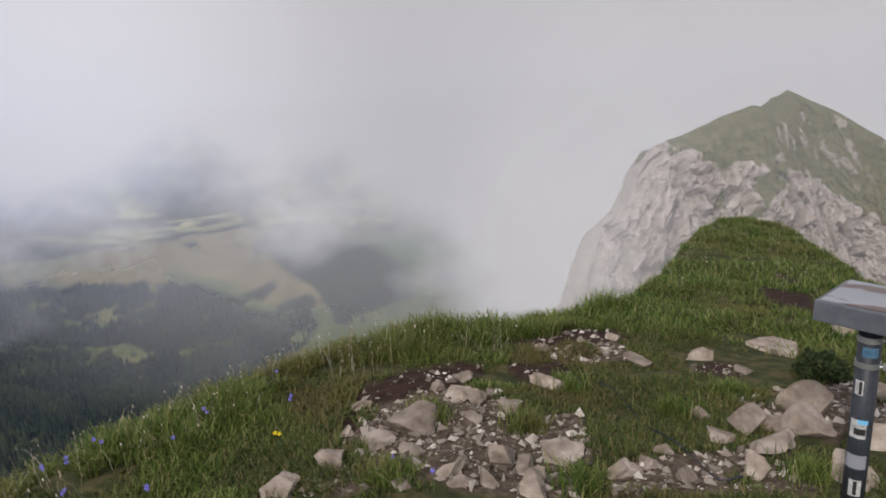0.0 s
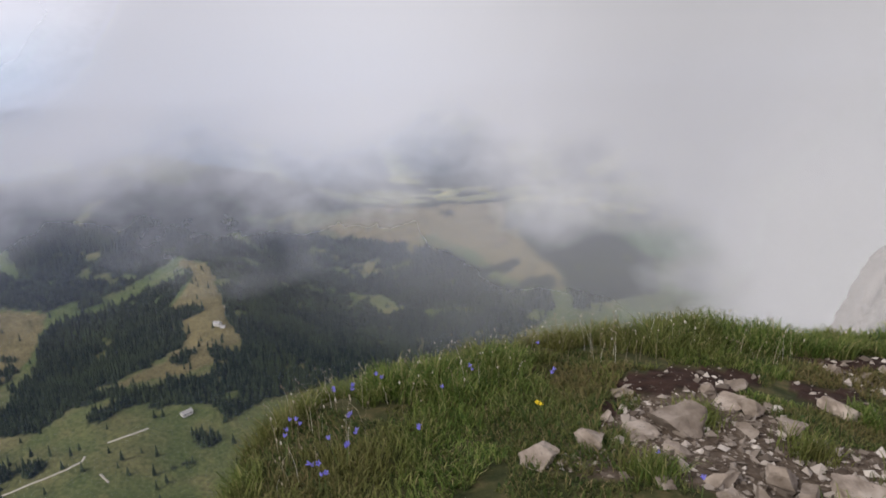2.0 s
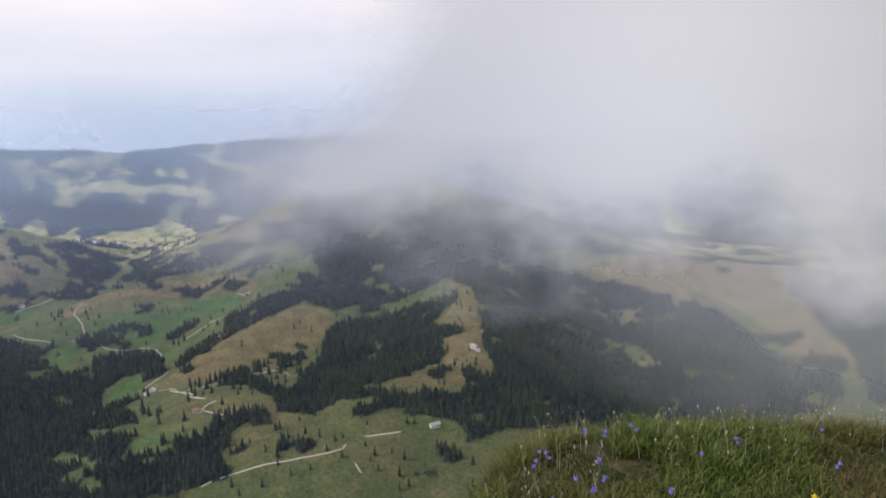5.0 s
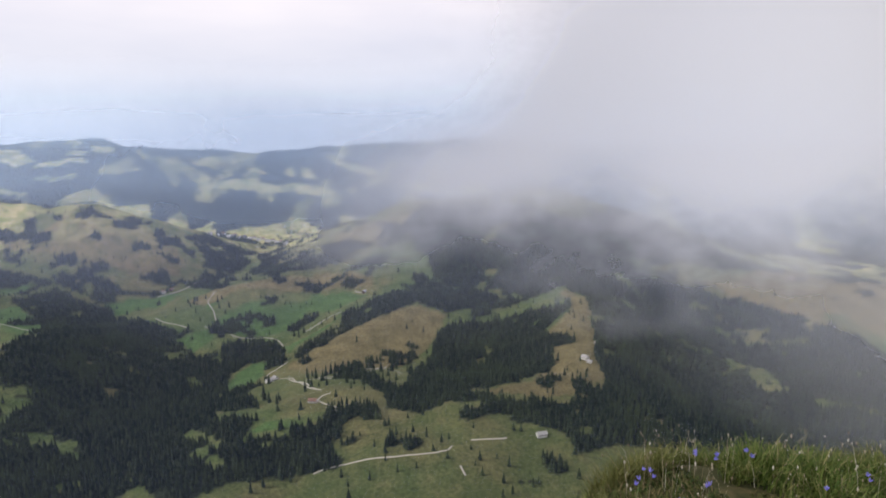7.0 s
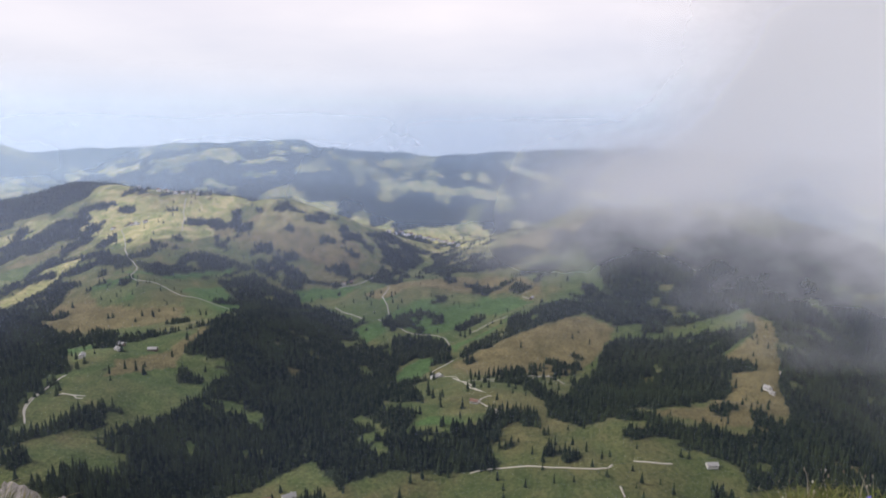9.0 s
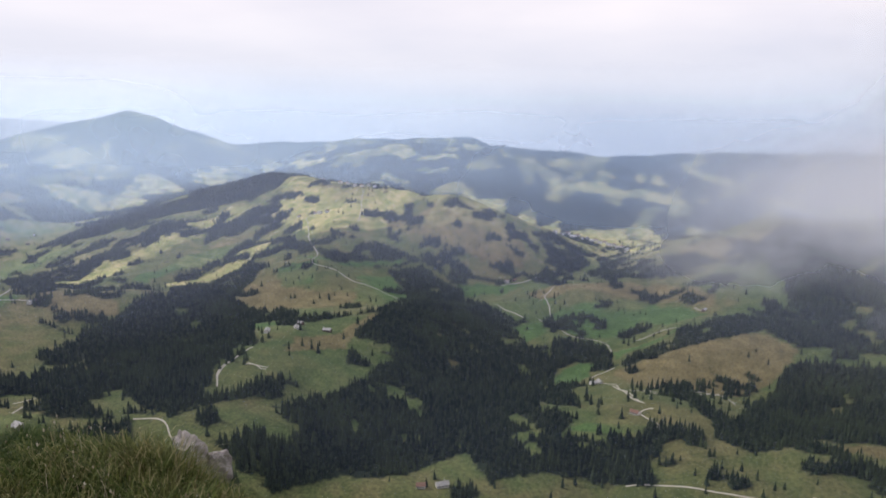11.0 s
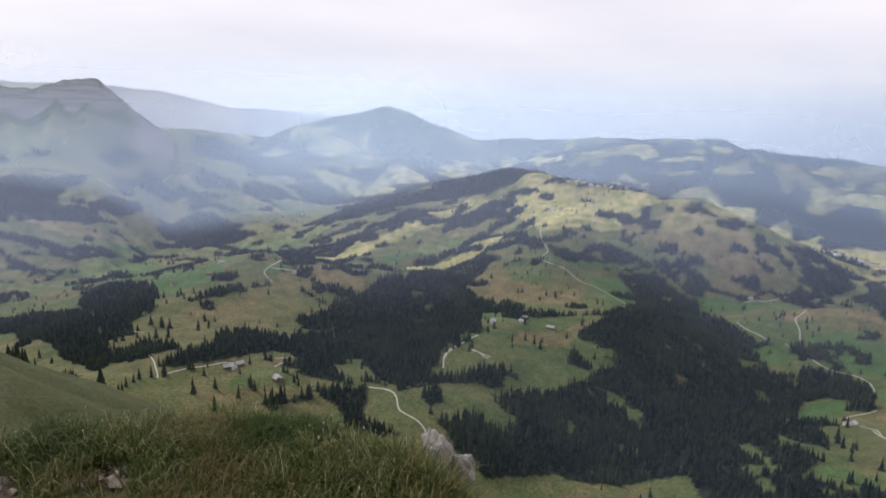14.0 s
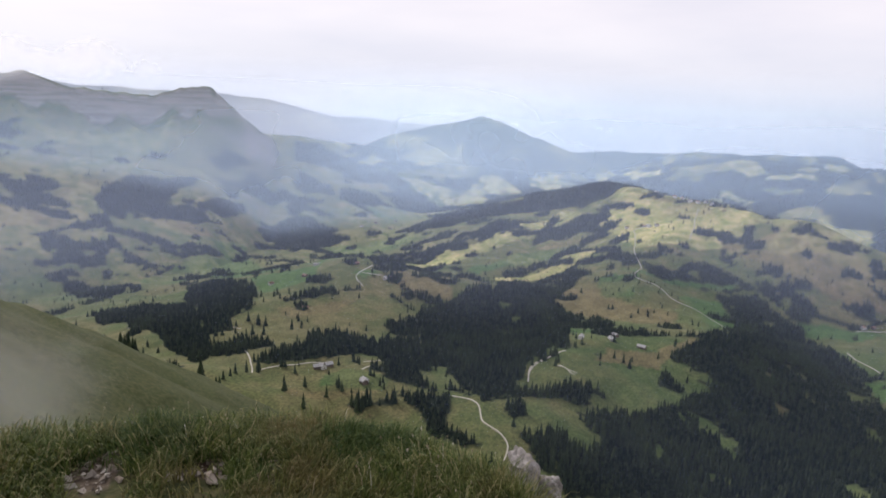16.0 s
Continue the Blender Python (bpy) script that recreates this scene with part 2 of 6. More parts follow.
class Nodes:
    """A short way to write node materials."""

    def __init__(self, name, rough=0.9):
        self.mat = bpy.data.materials.new(name)
        self.mat.use_nodes = True
        self.tree = self.mat.node_tree
        self.bsdf = self.tree.nodes["Principled BSDF"]
        self.bsdf.inputs["Roughness"].default_value = rough
        self.bsdf.inputs["Specular IOR Level"].default_value = 0.2

    def node(self, kind, **values):
        n = self.tree.nodes.new(kind)
        for key, value in values.items():
            n.inputs[key.replace("_", " ")].default_value = value
        return n

    def link(self, a, b):
        self.tree.links.new(a, b)

    def coords(self, scale=(1, 1, 1)):
        m = self.node("ShaderNodeMapping")
        m.inputs["Scale"].default_value = scale
        self.link(self.node("ShaderNodeTexCoord").outputs["Object"], m.inputs[0])
        return m.outputs[0]

    def noise(self, scale, detail=4, rough=0.55, stretch=(1, 1, 1)):
        n = self.node("ShaderNodeTexNoise", Scale=scale, Detail=detail, Roughness=rough)
        self.link(self.coords(stretch), n.inputs["Vector"])
        return n.outputs["Fac"]

    def ramp(self, fac, *stops):
        n = self.node("ShaderNodeValToRGB")
        els = n.color_ramp.elements
        while len(els) < len(stops):
            els.new(0.5)
        for el, (at, col) in zip(els, stops):
            el.position, el.color = at, (*col, 1) if len(col) == 3 else col
        self.link(fac, n.inputs[0])
        return n.outputs[0]

    def level(self, fac, lo, hi):
        n = self.node("ShaderNodeMapRange", From_Min=lo, From_Max=hi)
        n.interpolation_type = "SMOOTHSTEP"
        self.link(fac, n.inputs[0])
        return n.outputs[0]

    def level_line(self, fac, lo, hi):
        n = self.node("ShaderNodeMapRange", From_Min=lo, From_Max=hi)
        self.link(fac, n.inputs[0])
        return n.outputs[0]

    def attr(self, name):
        n = self.node("ShaderNodeAttribute")
        n.attribute_name = name
        return n.outputs["Fac"]

    def mix(self, fac, a, b, blend="MIX"):
        n = self.node("ShaderNodeMix")
        n.data_type, n.blend_type = "RGBA", blend
        for value, slot in ((fac, n.inputs["Factor"]), (a, n.inputs["A"]), (b, n.inputs["B"])):
            if isinstance(value, (int, float)):
                slot.default_value = value
            elif isinstance(value, tuple):
                slot.default_value = (*value, 1)
            else:
                self.link(value, slot)
        return n.outputs["Result"]

    def math(self, op, a, b=0.0):
        n = self.node("ShaderNodeMath")
        n.operation = op
        for value, slot in ((a, n.inputs[0]), (b, n.inputs[1])):
            if isinstance(value, (int, float)):
                slot.default_value = value
            else:
                self.link(value, slot)
        return n.outputs[0]

    def base(self, colour):
        if isinstance(colour, tuple):
            self.bsdf.inputs["Base Color"].default_value = (*colour, 1)
        else:
            self.link(colour, self.bsdf.inputs["Base Color"])
        return self

    def bump(self, fac, strength, distance):
        n = self.node("ShaderNodeBump", Strength=strength, Distance=distance)
        self.link(fac, n.inputs["Height"])
        self.link(n.outputs[0], self.bsdf.inputs["Normal"])
        return self


def speckled(name, dark, light, scale, rough=0.9, bump=0.0, metal=0.0, detail=5):
    m = Nodes(name, rough)
    big, fine = m.noise(scale, detail), m.noise(scale * 7, 3)
    both = m.math("ADD", m.math("MULTIPLY", big, 0.6), m.math("MULTIPLY", fine, 0.4))
    m.base(m.ramp(both, (0.32, dark), (0.68, light)))
    m.bsdf.inputs["Metallic"].default_value = metal
    if bump:
        m.bump(both, 0.8, bump)
    return m.mat


def island_tinted(name, stops, rough=0.8, through=0.0, by_object=False, patches=None, patchy=0.35, patch_scale=2.2):
    """Each blade, needle clump or pebble takes its own tone."""
    m = Nodes(name, rough)
    if by_object:
        rnd = m.node("ShaderNodeObjectInfo").outputs["Random"]
    else:
        rnd = m.node("ShaderNodeNewGeometry").outputs["Random Per Island"]
    tone = m.ramp(rnd, *stops)
    if patches:
        tone = m.mix(m.math("MULTIPLY", m.level(m.noise(patch_scale, 4), 0.46, 0.66), patchy), tone, patches)
    m.base(tone)
    if through:
        m.bsdf.inputs["Subsurface Weight"].default_value = 0.0
        t = m.node("ShaderNodeBsdfTranslucent")
        m.link(tone, t.inputs["Color"])
        mixer = m.node("ShaderNodeMixShader")
        mixer.inputs[0].default_value = through
        m.link(m.bsdf.outputs[0], mixer.inputs[1])
        m.link(t.outputs[0], mixer.inputs[2])
        m.link(mixer.outputs[0], m.tree.nodes["Material Output"].inputs["Surface"])
    return m.mat


def ground_material():
    m = Nodes("alpine_ground", 0.95)
    far_n, mid_n, fine_n = m.noise(0.004, 6), m.noise(0.03, 5), m.noise(0.25, 4)
    tiny = m.noise(14, 5)
    tone = m.math("ADD", m.math("MULTIPLY", far_n, 0.5), m.math("MULTIPLY", mid_n, 0.5))
    meadow = m.ramp(tone, (0.38, (0.054, 0.074, 0.024)), (0.50, (0.082, 0.094, 0.034)), (0.62, (0.126, 0.116, 0.052)))
    green = m.ramp(mid_n, (0.35, (0.044, 0.086, 0.024)), (0.65, (0.066, 0.116, 0.034)))
    dry = m.ramp(mid_n, (0.35, (0.105, 0.088, 0.040)), (0.65, (0.165, 0.134, 0.066)))
    # forest floor, near-black: shade between the firs is put into its colour
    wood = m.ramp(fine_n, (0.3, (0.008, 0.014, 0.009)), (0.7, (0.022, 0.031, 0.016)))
    rock = m.ramp(m.noise(0.55, 9, 0.72, (1, 1, 0.4)), (0.36, (0.09, 0.08, 0.07)), (0.46, (0.22, 0.19, 0.175)), (0.60, (0.34, 0.30, 0.28)))
    strata = m.level(m.noise(0.11, 4, 0.6, (0.05, 0.05, 1)), 0.44, 0.56)
    rock = m.mix(m.math("MULTIPLY", strata, 0.6), rock, (0.40, 0.34, 0.325))
    turf = m.ramp(tiny, (0.3, (0.018, 0.024, 0.008)), (0.5, (0.042, 0.044, 0.016)), (0.7, (0.090, 0.074, 0.034)))
    soil = m.ramp(tiny, (0.3, (0.014, 0.007, 0.005)), (0.7, (0.046, 0.024, 0.018)))
    scree = m.ramp(m.noise(28, 5, 0.7), (0.35, (0.042, 0.028, 0.020)), (0.58, (0.10, 0.075, 0.056)), (0.75, (0.19, 0.16, 0.13)))
    # mown far fields; the sunlight on them is put into this bright colour
    sunlit_hay = m.ramp(mid_n, (0.35, (0.23, 0.26, 0.085)), (0.50, (0.37, 0.35, 0.14)), (0.65, (0.50, 0.43, 0.21)))
    grain = m.ramp(fine_n, (0.33, (0.62, 0.66, 0.66)), (0.67, (1.36, 1.32, 1.28)))
    c = m.mix(m.attr("green"), meadow, green)
    c = m.mix(m.attr("dry"), c, dry)
    c = m.mix(m.attr("sunlit_hay"), c, sunlit_hay)
    c = m.mix(1.0, c, grain, "MULTIPLY")
    c = m.mix(m.attr("alp"), c, m.ramp(m.noise(0.6, 6, 0.65), (0.36, (0.026, 0.034, 0.010)), (0.50, (0.048, 0.056, 0.018)), (0.64, (0.080, 0.078, 0.032))))
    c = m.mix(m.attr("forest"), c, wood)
    c = m.mix(m.attr("rock"), c, rock)
    c = m.mix(m.attr("turf"), c, turf)
    c = m.mix(m.attr("scree"), c, scree)
    c = m.mix(m.attr("soil"), c, soil)
    m.base(c)
    m.bump(m.math("ADD", m.math("MULTIPLY", tiny, 0.02), m.math("MULTIPLY", m.noise(0.22, 8, 0.68), m.math("MULTIPLY", m.attr("rock"), 1.6))), 0.9, 1.0)
    return m.mat


MAT_GROUND = ground_material()
MAT_NEEDLES = island_tinted("conifer_needles", [(0.0, (0.011, 0.020, 0.013)), (0.6, (0.024, 0.038, 0.021)), (1.0, (0.044, 0.058, 0.027))], patches=(0.056, 0.074, 0.028), patchy=0.55, patch_scale=0.009)
MAT_LONE = island_tinted("lone_conifer_needles", [(0.0, (0.012, 0.022, 0.012)), (1.0, (0.032, 0.048, 0.022))], by_object=True)
MAT_BARK = speckled("bark", (0.06, 0.045, 0.035), (0.15, 0.12, 0.10), 3.0)
MAT_ROAD = speckled("gravel_way", (0.34, 0.31, 0.26), (0.50, 0.46, 0.40), 0.4)
MAT_WALL = speckled("pale_render_wall", (0.55, 0.53, 0.50), (0.75, 0.73, 0.70), 0.8)
MAT_TIMBER = speckled("weathered_timber", (0.10, 0.075, 0.055), (0.22, 0.17, 0.13), 1.5)
MAT_ROOF = speckled("grey_roof", (0.26, 0.25, 0.25), (0.42, 0.41, 0.40), 1.0)
MAT_ROOF_RED = speckled("brown_tile_roof", (0.15, 0.09, 0.07), (0.28, 0.17, 0.13), 1.0)
MAT_GLASS = speckled("dark_window", (0.02, 0.025, 0.03), (0.05, 0.06, 0.07), 2.0, rough=0.15)

# ---------------------------------------------------------------- land cover, ways and houses in plan (metres)
PLOTS = {"forest": [], "clearing": [], "green": [], "dry": [], "sunlit_hay": [], "road": []}


def plot(kind, *corners):
    """A piece of land of one cover, by its outline in plan; a road by its line."""
    PLOTS[kind].append(list(corners))


plot("forest", (-1849, 99), (-1860, 194), (-1804, 231), (-1770, 292), (-1718, 289), (-1550, 341), (-1442, 381), (-1438, 353), (-1337, 364), (-1322, 410), (-1364, 436), (-1347, 510), (-1282, 523), (-1153, 477), (-1152, 436), (-1244, 440), (-1166, 372), (-1013, 328), (-923, 331), (-872, 317), (-1086, 220), (-1114, 67), (-1149, 66), (-1166, 18), (-1206, -2), (-1221, 6), (-1283, 28), (-1424, 88), (-1435, 134), (-1721, 136))
plot("forest", (-834, 303), (-832, 290), (-782, 260), (-779, 283), (-735, 356), (-708, 351), (-695, 384), (-694, 416), (-639, 419), (-644, 418), (-674, 358), (-667, 339), (-680, 301), (-700, 280), (-713, 255), (-700, 236), (-700, 215), (-695, 186), (-703, 152), (-776, 144), (-762, 94), (-739, 65), (-735, 34), (-740, -126), (-782, -127), (-821, -123), (-855, -115), (-879, -87), (-913, -43), (-934, -9), (-979, 14), (-1010, 23), (-1079, 64))
plot("forest", (-844, -173), (-888, -172), (-914, -146), (-957, -118), (-970, -86), (-934, -71), (-927, -2), (-927, -57), (-907, -102), (-884, -136), (-838, -164), (-812, -161), (-828, -184), (-848, -188))
plot("forest", (-1705, -369), (-1863, -365), (-2025, -354), (-2046, -302), (-1970, -266), (-1876, -216), (-1809, -247), (-1735, -257), (-1588, -285), (-1489, -231), (-1432, -195), (-1303, -114), (-1296, -39), (-1320, 19), (-1356, 72), (-1360, 52), (-1296, -20), (-1256, -75), (-1244, -110), (-1411, -202), (-1122, -171), (-1108, -139), (-1125, -164), (-1031, -194), (-1037, -236), (-1394, -309))
plot("forest", (-2117, -366), (-2132, -311), (-2130, -239), (-2085, -177), (-1997, -136), (-1917, -99), (-1911, -139), (-2026, -202), (-1992, -255), (-2054, -330))
plot("forest", (-2595, -527), (-2663, -436), (-2654, -364), (-2670, -277), (-3525, -308), (-2516, -265), (-2477, -346), (-2484, -428), (-2516, -513))
plot("forest", (-2186, -458), (-2353, -486), (-2346, -395), (-2371, -319), (-2398, -241), (-2408, -167), (-2356, -149), (-2328, -205), (-2303, -297), (-2251, -338), (-2215, -406))
plot("forest", (-2075, -57), (-2035, -35), (-1997, -21), (-1979, -50))
plot("forest", (-1943, -99), (-1901, -16), (-1946, 12), (-1979, 57), (-1966, 131), (-1881, 197), (-1872, 181), (-1850, 22), (-1838, -57), (-1891, -85))
plot("forest", (-2289, 59), (-2285, 101), (-2260, 99), (-2253, 65))
plot("forest", (-2173, 151), (-2161, 175), (-2104, 160), (-2133, 147))
plot("forest", (-2064, 205), (-2051, 236), (-2015, 231), (-2024, 208))
plot("forest", (-2101, 104), (-2096, 127), (-2047, 131), (-2043, 107))
plot("forest", (-2228, 252), (-2216, 277), (-2158, 269), (-2188, 247))
plot("forest", (-2233, 305), (-2184, 344), (-2107, 408), (-2183, 507), (-2115, 454), (-2126, 386), (-2144, 337))
plot("forest", (-2103, 561), (-2129, 684), (-2174, 780), (-2076, 735), (-2008, 739), (-1832, 587), (-1760, 548), (-1814, 481), (-1841, 531), (-1966, 594), (-2073, 590))
plot("forest", (-2161, 817), (-1807, 845), (-1757, 914), (-1685, 986), (-1660, 944), (-1665, 867), (-1691, 792), (-1717, 666), (-1815, 651), (-1943, 753))
plot("forest", (-1950, 206), (-2019, 248), (-1964, 288), (-1891, 283), (-1811, 353), (-1812, 448), (-1836, 422), (-1829, 502), (-1792, 411), (-1810, 322), (-1791, 273), (-1843, 237), (-1875, 196))
plot("forest", (-1313, 745), (-1342, 852), (-1232, 871), (-1189, 945), (-1209, 855), (-1201, 764), (-1187, 623), (-1156, 520), (-1174, 480), (-1158, 485), (-1210, 544), (-1246, 626), (-1265, 718))
plot("forest", (-1431, 613), (-1421, 668), (-1399, 665), (-1352, 593), (-1377, 576))
plot("forest", (-747, 455), (-790, 485), (-808, 520), (-998, 689), (-1026, 733), (-1086, 793), (-1090, 830), (-1072, 885), (-1039, 1000), (-942, 1039), (-917, 993), (-903, 926), (-892, 871), (-779, 806), (-760, 793), (-717, 691), (-703, 589), (-690, 532), (-698, 468))
plot("forest", (-1374, 871), (-1266, 1003), (-1233, 1088), (-1169, 1194), (-1180, 1287), (-1263, 1506), (-1933, 2556), (-1107, 1611), (-488, 765), (-516, 557), (-540, 563), (-586, 580), (-590, 549), (-625, 575), (-645, 500), (-656, 508), (-646, 544), (-658, 608), (-635, 616), (-621, 650), (-625, 714), (-651, 789), (-726, 849), (-805, 948), (-884, 1028), (-948, 1075), (-1006, 1098), (-1055, 1103), (-1078, 1034), (-1097, 876), (-1179, 938))
plot("forest", (-534, 479), (-533, 490), (-535, 491), (-538, 482))
plot("forest", (-1343, -1156), (-1485, -1182), (-1313, -948), (-1275, -906), (-1047, -757), (-964, -745), (-978, -806), (-1140, -954), (-1236, -1081))
plot("forest", (-1099, -1194), (-1189, -1154), (-1169, -1008), (-986, -819), (-872, -709), (-793, -645), (-735, -618), (-831, -753), (-927, -877), (-1034, -1049), (-1011, -1086))
plot("forest", (-824, -665), (-838, -649), (-839, -618), (-782, -606))
plot("forest", (-781, -557), (-810, -558), (-903, -547), (-1001, -539), (-985, -509), (-839, -489), (-805, -525), (-785, -532))
plot("forest", (-940, -570), (-1022, -574), (-1022, -506), (-1119, -461), (-1128, -419), (-1032, -352), (-950, -314), (-953, -391), (-933, -462), (-850, -477))
plot("forest", (-1334, -593), (-1299, -518), (-1298, -537), (-1322, -588))
plot("forest", (-1340, -494), (-1409, -473), (-1521, -413), (-1902, -433), (-1752, -335), (-1530, -236), (-1532, -158), (-1402, -97), (-1431, -111), (-1287, -185), (-1161, -175), (-1089, -154), (-1005, -184), (-1043, -210), (-894, -193), (-846, -197), (-823, -223), (-845, -261), (-949, -323), (-1112, -380), (-1148, -450), (-1135, -503), (-1164, -528))
plot("forest", (-1126, -734), (-1220, -712), (-1302, -661), (-1308, -650), (-1178, -687), (-1111, -724))
plot("forest", (-824, -381), (-883, -362), (-856, -316), (-817, -301), (-850, -280), (-806, -210), (-849, -183), (-820, -229), (-839, -284), (-827, -322), (-832, -367))
plot("forest", (-801, -344), (-796, -325), (-815, -283), (-817, -268), (-749, -252), (-725, -214), (-720, -191), (-714, -217), (-729, -266), (-773, -291), (-785, -320))
plot("forest", (-820, -171), (-852, -187), (-867, -183), (-937, -136), (-976, -92), (-953, -89), (-920, -133), (-859, -165), (-830, -158))
plot("forest", (-782, -188), (-776, -164), (-780, -129), (-805, -120), (-869, -116), (-928, -85), (-922, -52), (-1010, 1), (-1116, 63), (-1277, 215), (-1491, 402), (-1221, 344), (-851, 251), (-796, 79), (-692, -91), (-716, -122), (-750, -151))
plot("forest", (-748, -377), (-776, -333), (-785, -337), (-761, -375))
plot("forest", (-1786, -1919), (-1865, -1974), (-2018, -1980), (-2131, -1896), (-2259, -1839), (-2173, -1824), (-2028, -1807), (-1956, -1745), (-2024, -1727), (-1992, -1603), (-2058, -1581), (-1924, -1597), (-1845, -1697), (-1827, -1777), (-1753, -1754), (-1738, -1787), (-1747, -1867))
plot("forest", (-2086, -1702), (-2208, -1719), (-2312, -1663), (-2292, -1650), (-2075, -1618), (-2061, -1669))
plot("forest", (-2309, -1608), (-2466, -1549), (-2455, -1434), (-2427, -1338), (-2317, -1252), (-2196, -1282), (-2198, -1431), (-2236, -1545))
plot("forest", (-2281, -1829), (-2516, -1808), (-2722, -1770), (-2592, -1599), (-2519, -1417), (-2502, -1354), (-2490, -1454), (-2574, -1674), (-2459, -1739), (-2343, -1795))
plot("forest", (-2435, -1950), (-2635, -2013), (-2888, -1973), (-2873, -1931), (-2633, -1921), (-2428, -1887))
plot("forest", (-2857, -1857), (-2893, -1752), (-2799, -1575), (-2686, -1482), (-2668, -1616), (-2788, -1781))
plot("forest", (-1480, -1810), (-1547, -1819), (-1554, -1738), (-1592, -1666), (-1515, -1590), (-1436, -1633), (-1435, -1737))
plot("forest", (-1553, -2056), (-1604, -1975), (-1654, -1913), (-1651, -1839), (-1579, -1900), (-1543, -1974), (-1525, -2022))
plot("forest", (-1681, -1754), (-1739, -1649), (-1787, -1531), (-1816, -1466), (-1780, -1504), (-1711, -1623), (-1666, -1717))
plot("forest", (-1605, -1657), (-1624, -1523), (-1586, -1531), (-1581, -1612))
plot("forest", (-3172, -2060), (-3260, -1905), (-3217, -1744), (-3090, -1421), (-3103, -1243), (-3035, -1334), (-3060, -1531), (-3011, -1759), (-2956, -1921))
plot("forest", (-2770, -1500), (-2855, -1398), (-2790, -1224), (-2665, -1194), (-2643, -1320), (-2676, -1448))
plot("forest", (-3151, -1387), (-3040, -1158), (-3054, -1076), (-2995, -1140), (-3070, -1320))
plot("forest", (-2489, -1114), (-2666, -1063), (-2822, -965), (-2824, -812), (-2714, -637), (-3563, -600), (-3868, -465), (-2618, -231), (-2533, -261), (-2494, -414), (-2529, -591), (-2558, -756), (-2492, -873), (-2532, -1008))
plot("forest", (-2161, -816), (-2297, -718), (-2382, -596), (-2413, -479), (-2351, -465), (-2205, -549), (-2119, -621), (-2044, -693), (-2033, -786))
plot("forest", (-2145, -1046), (-2150, -874), (-1973, -706), (-1919, -649), (-1493, -620), (-1420, -677))
plot("forest", (-1878, -495), (-2105, -409), (-2172, -333), (-2079, -232), (-2073, -298), (-2039, -395), (-1839, -451))
plot("forest", (-946, 1083), (-983, 1228), (-954, 1376), (-881, 1421), (-809, 1468), (-718, 1477), (-558, 1449), (-438, 1338), (-360, 1242), (-263, 1195), (-231, 1140), (-264, 1087), (-366, 1030), (-434, 895), (-481, 723), (-531, 603), (-577, 670), (-673, 830), (-768, 911), (-901, 1029))
plot("forest", (-1715, 1174), (-1558, 1222), (-1428, 1287), (-1305, 1300), (-1220, 1347), (-1134, 1404), (-1054, 1472), (-982, 1418), (-1001, 1297), (-1002, 1169), (-1044, 1101), (-1071, 1020), (-1127, 942), (-1143, 839), (-1198, 815), (-1296, 931), (-1418, 997), (-1634, 1041), (-1681, 1111))
plot("forest", (-1752, 795), (-1700, 849), (-1621, 920), (-1637, 884), (-1679, 809))
plot("forest", (-1592, 835), (-1556, 924), (-1527, 958), (-1495, 912), (-1540, 854))
plot("forest", (-1160, 495), (-1194, 540), (-1184, 604), (-1313, 690), (-1277, 779), (-1331, 897), (-1222, 813), (-1200, 703), (-1131, 584), (-1139, 530))
plot("forest", (-1175, 1643), (-1107, 1790), (-974, 1803), (-952, 1598), (-1015, 1467))
plot("forest", (-460, 1604), (-339, 1634), (-226, 1693), (-93, 1594), (-72, 1349), (-138, 1220), (-205, 1154), (-245, 1267), (-365, 1455))
plot("forest", (-524, 468), (-511, 498), (-484, 535), (-480, 551), (-483, 523), (-515, 485))
plot("forest", (-657, 505), (-649, 543), (-659, 591), (-644, 640), (-622, 662), (-618, 732), (-553, 653), (-560, 593), (-574, 556), (-615, 579), (-630, 545), (-633, 502))
plot("clearing", (-1863, -526), (-2115, -449), (-2121, -342), (-1963, -448), (-1728, -501))
plot("clearing", (-753, 99), (-760, 144), (-690, 127), (-686, 101), (-697, 78))
plot("clearing", (-667, 172), (-715, 158), (-717, 228), (-699, 294), (-658, 349), (-648, 420), (-634, 500), (-616, 563), (-588, 552), (-560, 557), (-506, 540), (-579, 353))
plot("clearing", (-795, -190), (-824, -162), (-878, -130), (-876, -87), (-812, -133), (-769, -134), (-759, -163))
plot("clearing", (-799, -246), (-835, -195), (-900, -129), (-818, -115), (-778, -136), (-763, -190), (-778, -216))
plot("clearing", (-616, 495), (-619, 543), (-560, 593), (-518, 586), (-500, 534), (-524, 504), (-546, 473), (-594, 459))
plot("green", (-1777, -201), (-1830, -180), (-1819, -96), (-1753, -82), (-1689, -105), (-1676, -153), (-1712, -190))
plot("green", (-1754, 19), (-1801, 115), (-1641, 141), (-1507, 81), (-1538, 13), (-1654, 4))
plot("green", (-1904, -153), (-1821, -83), (-1854, 50), (-1879, 167), (-1896, 95), (-1846, -57))
plot("green", (-1334, -196), (-1235, -109), (-1165, -112), (-1153, -159))
plot("green", (-1783, 286), (-1792, 411), (-1773, 470), (-1716, 393), (-1742, 294))
plot("green", (-1528, 475), (-1564, 561), (-1580, 660), (-1534, 736), (-1440, 783), (-1398, 792), (-1378, 691), (-1450, 666), (-1382, 578), (-1395, 500), (-1439, 447))
plot("green", (-1567, 465), (-1636, 486), (-1695, 535), (-1687, 572), (-1610, 516))
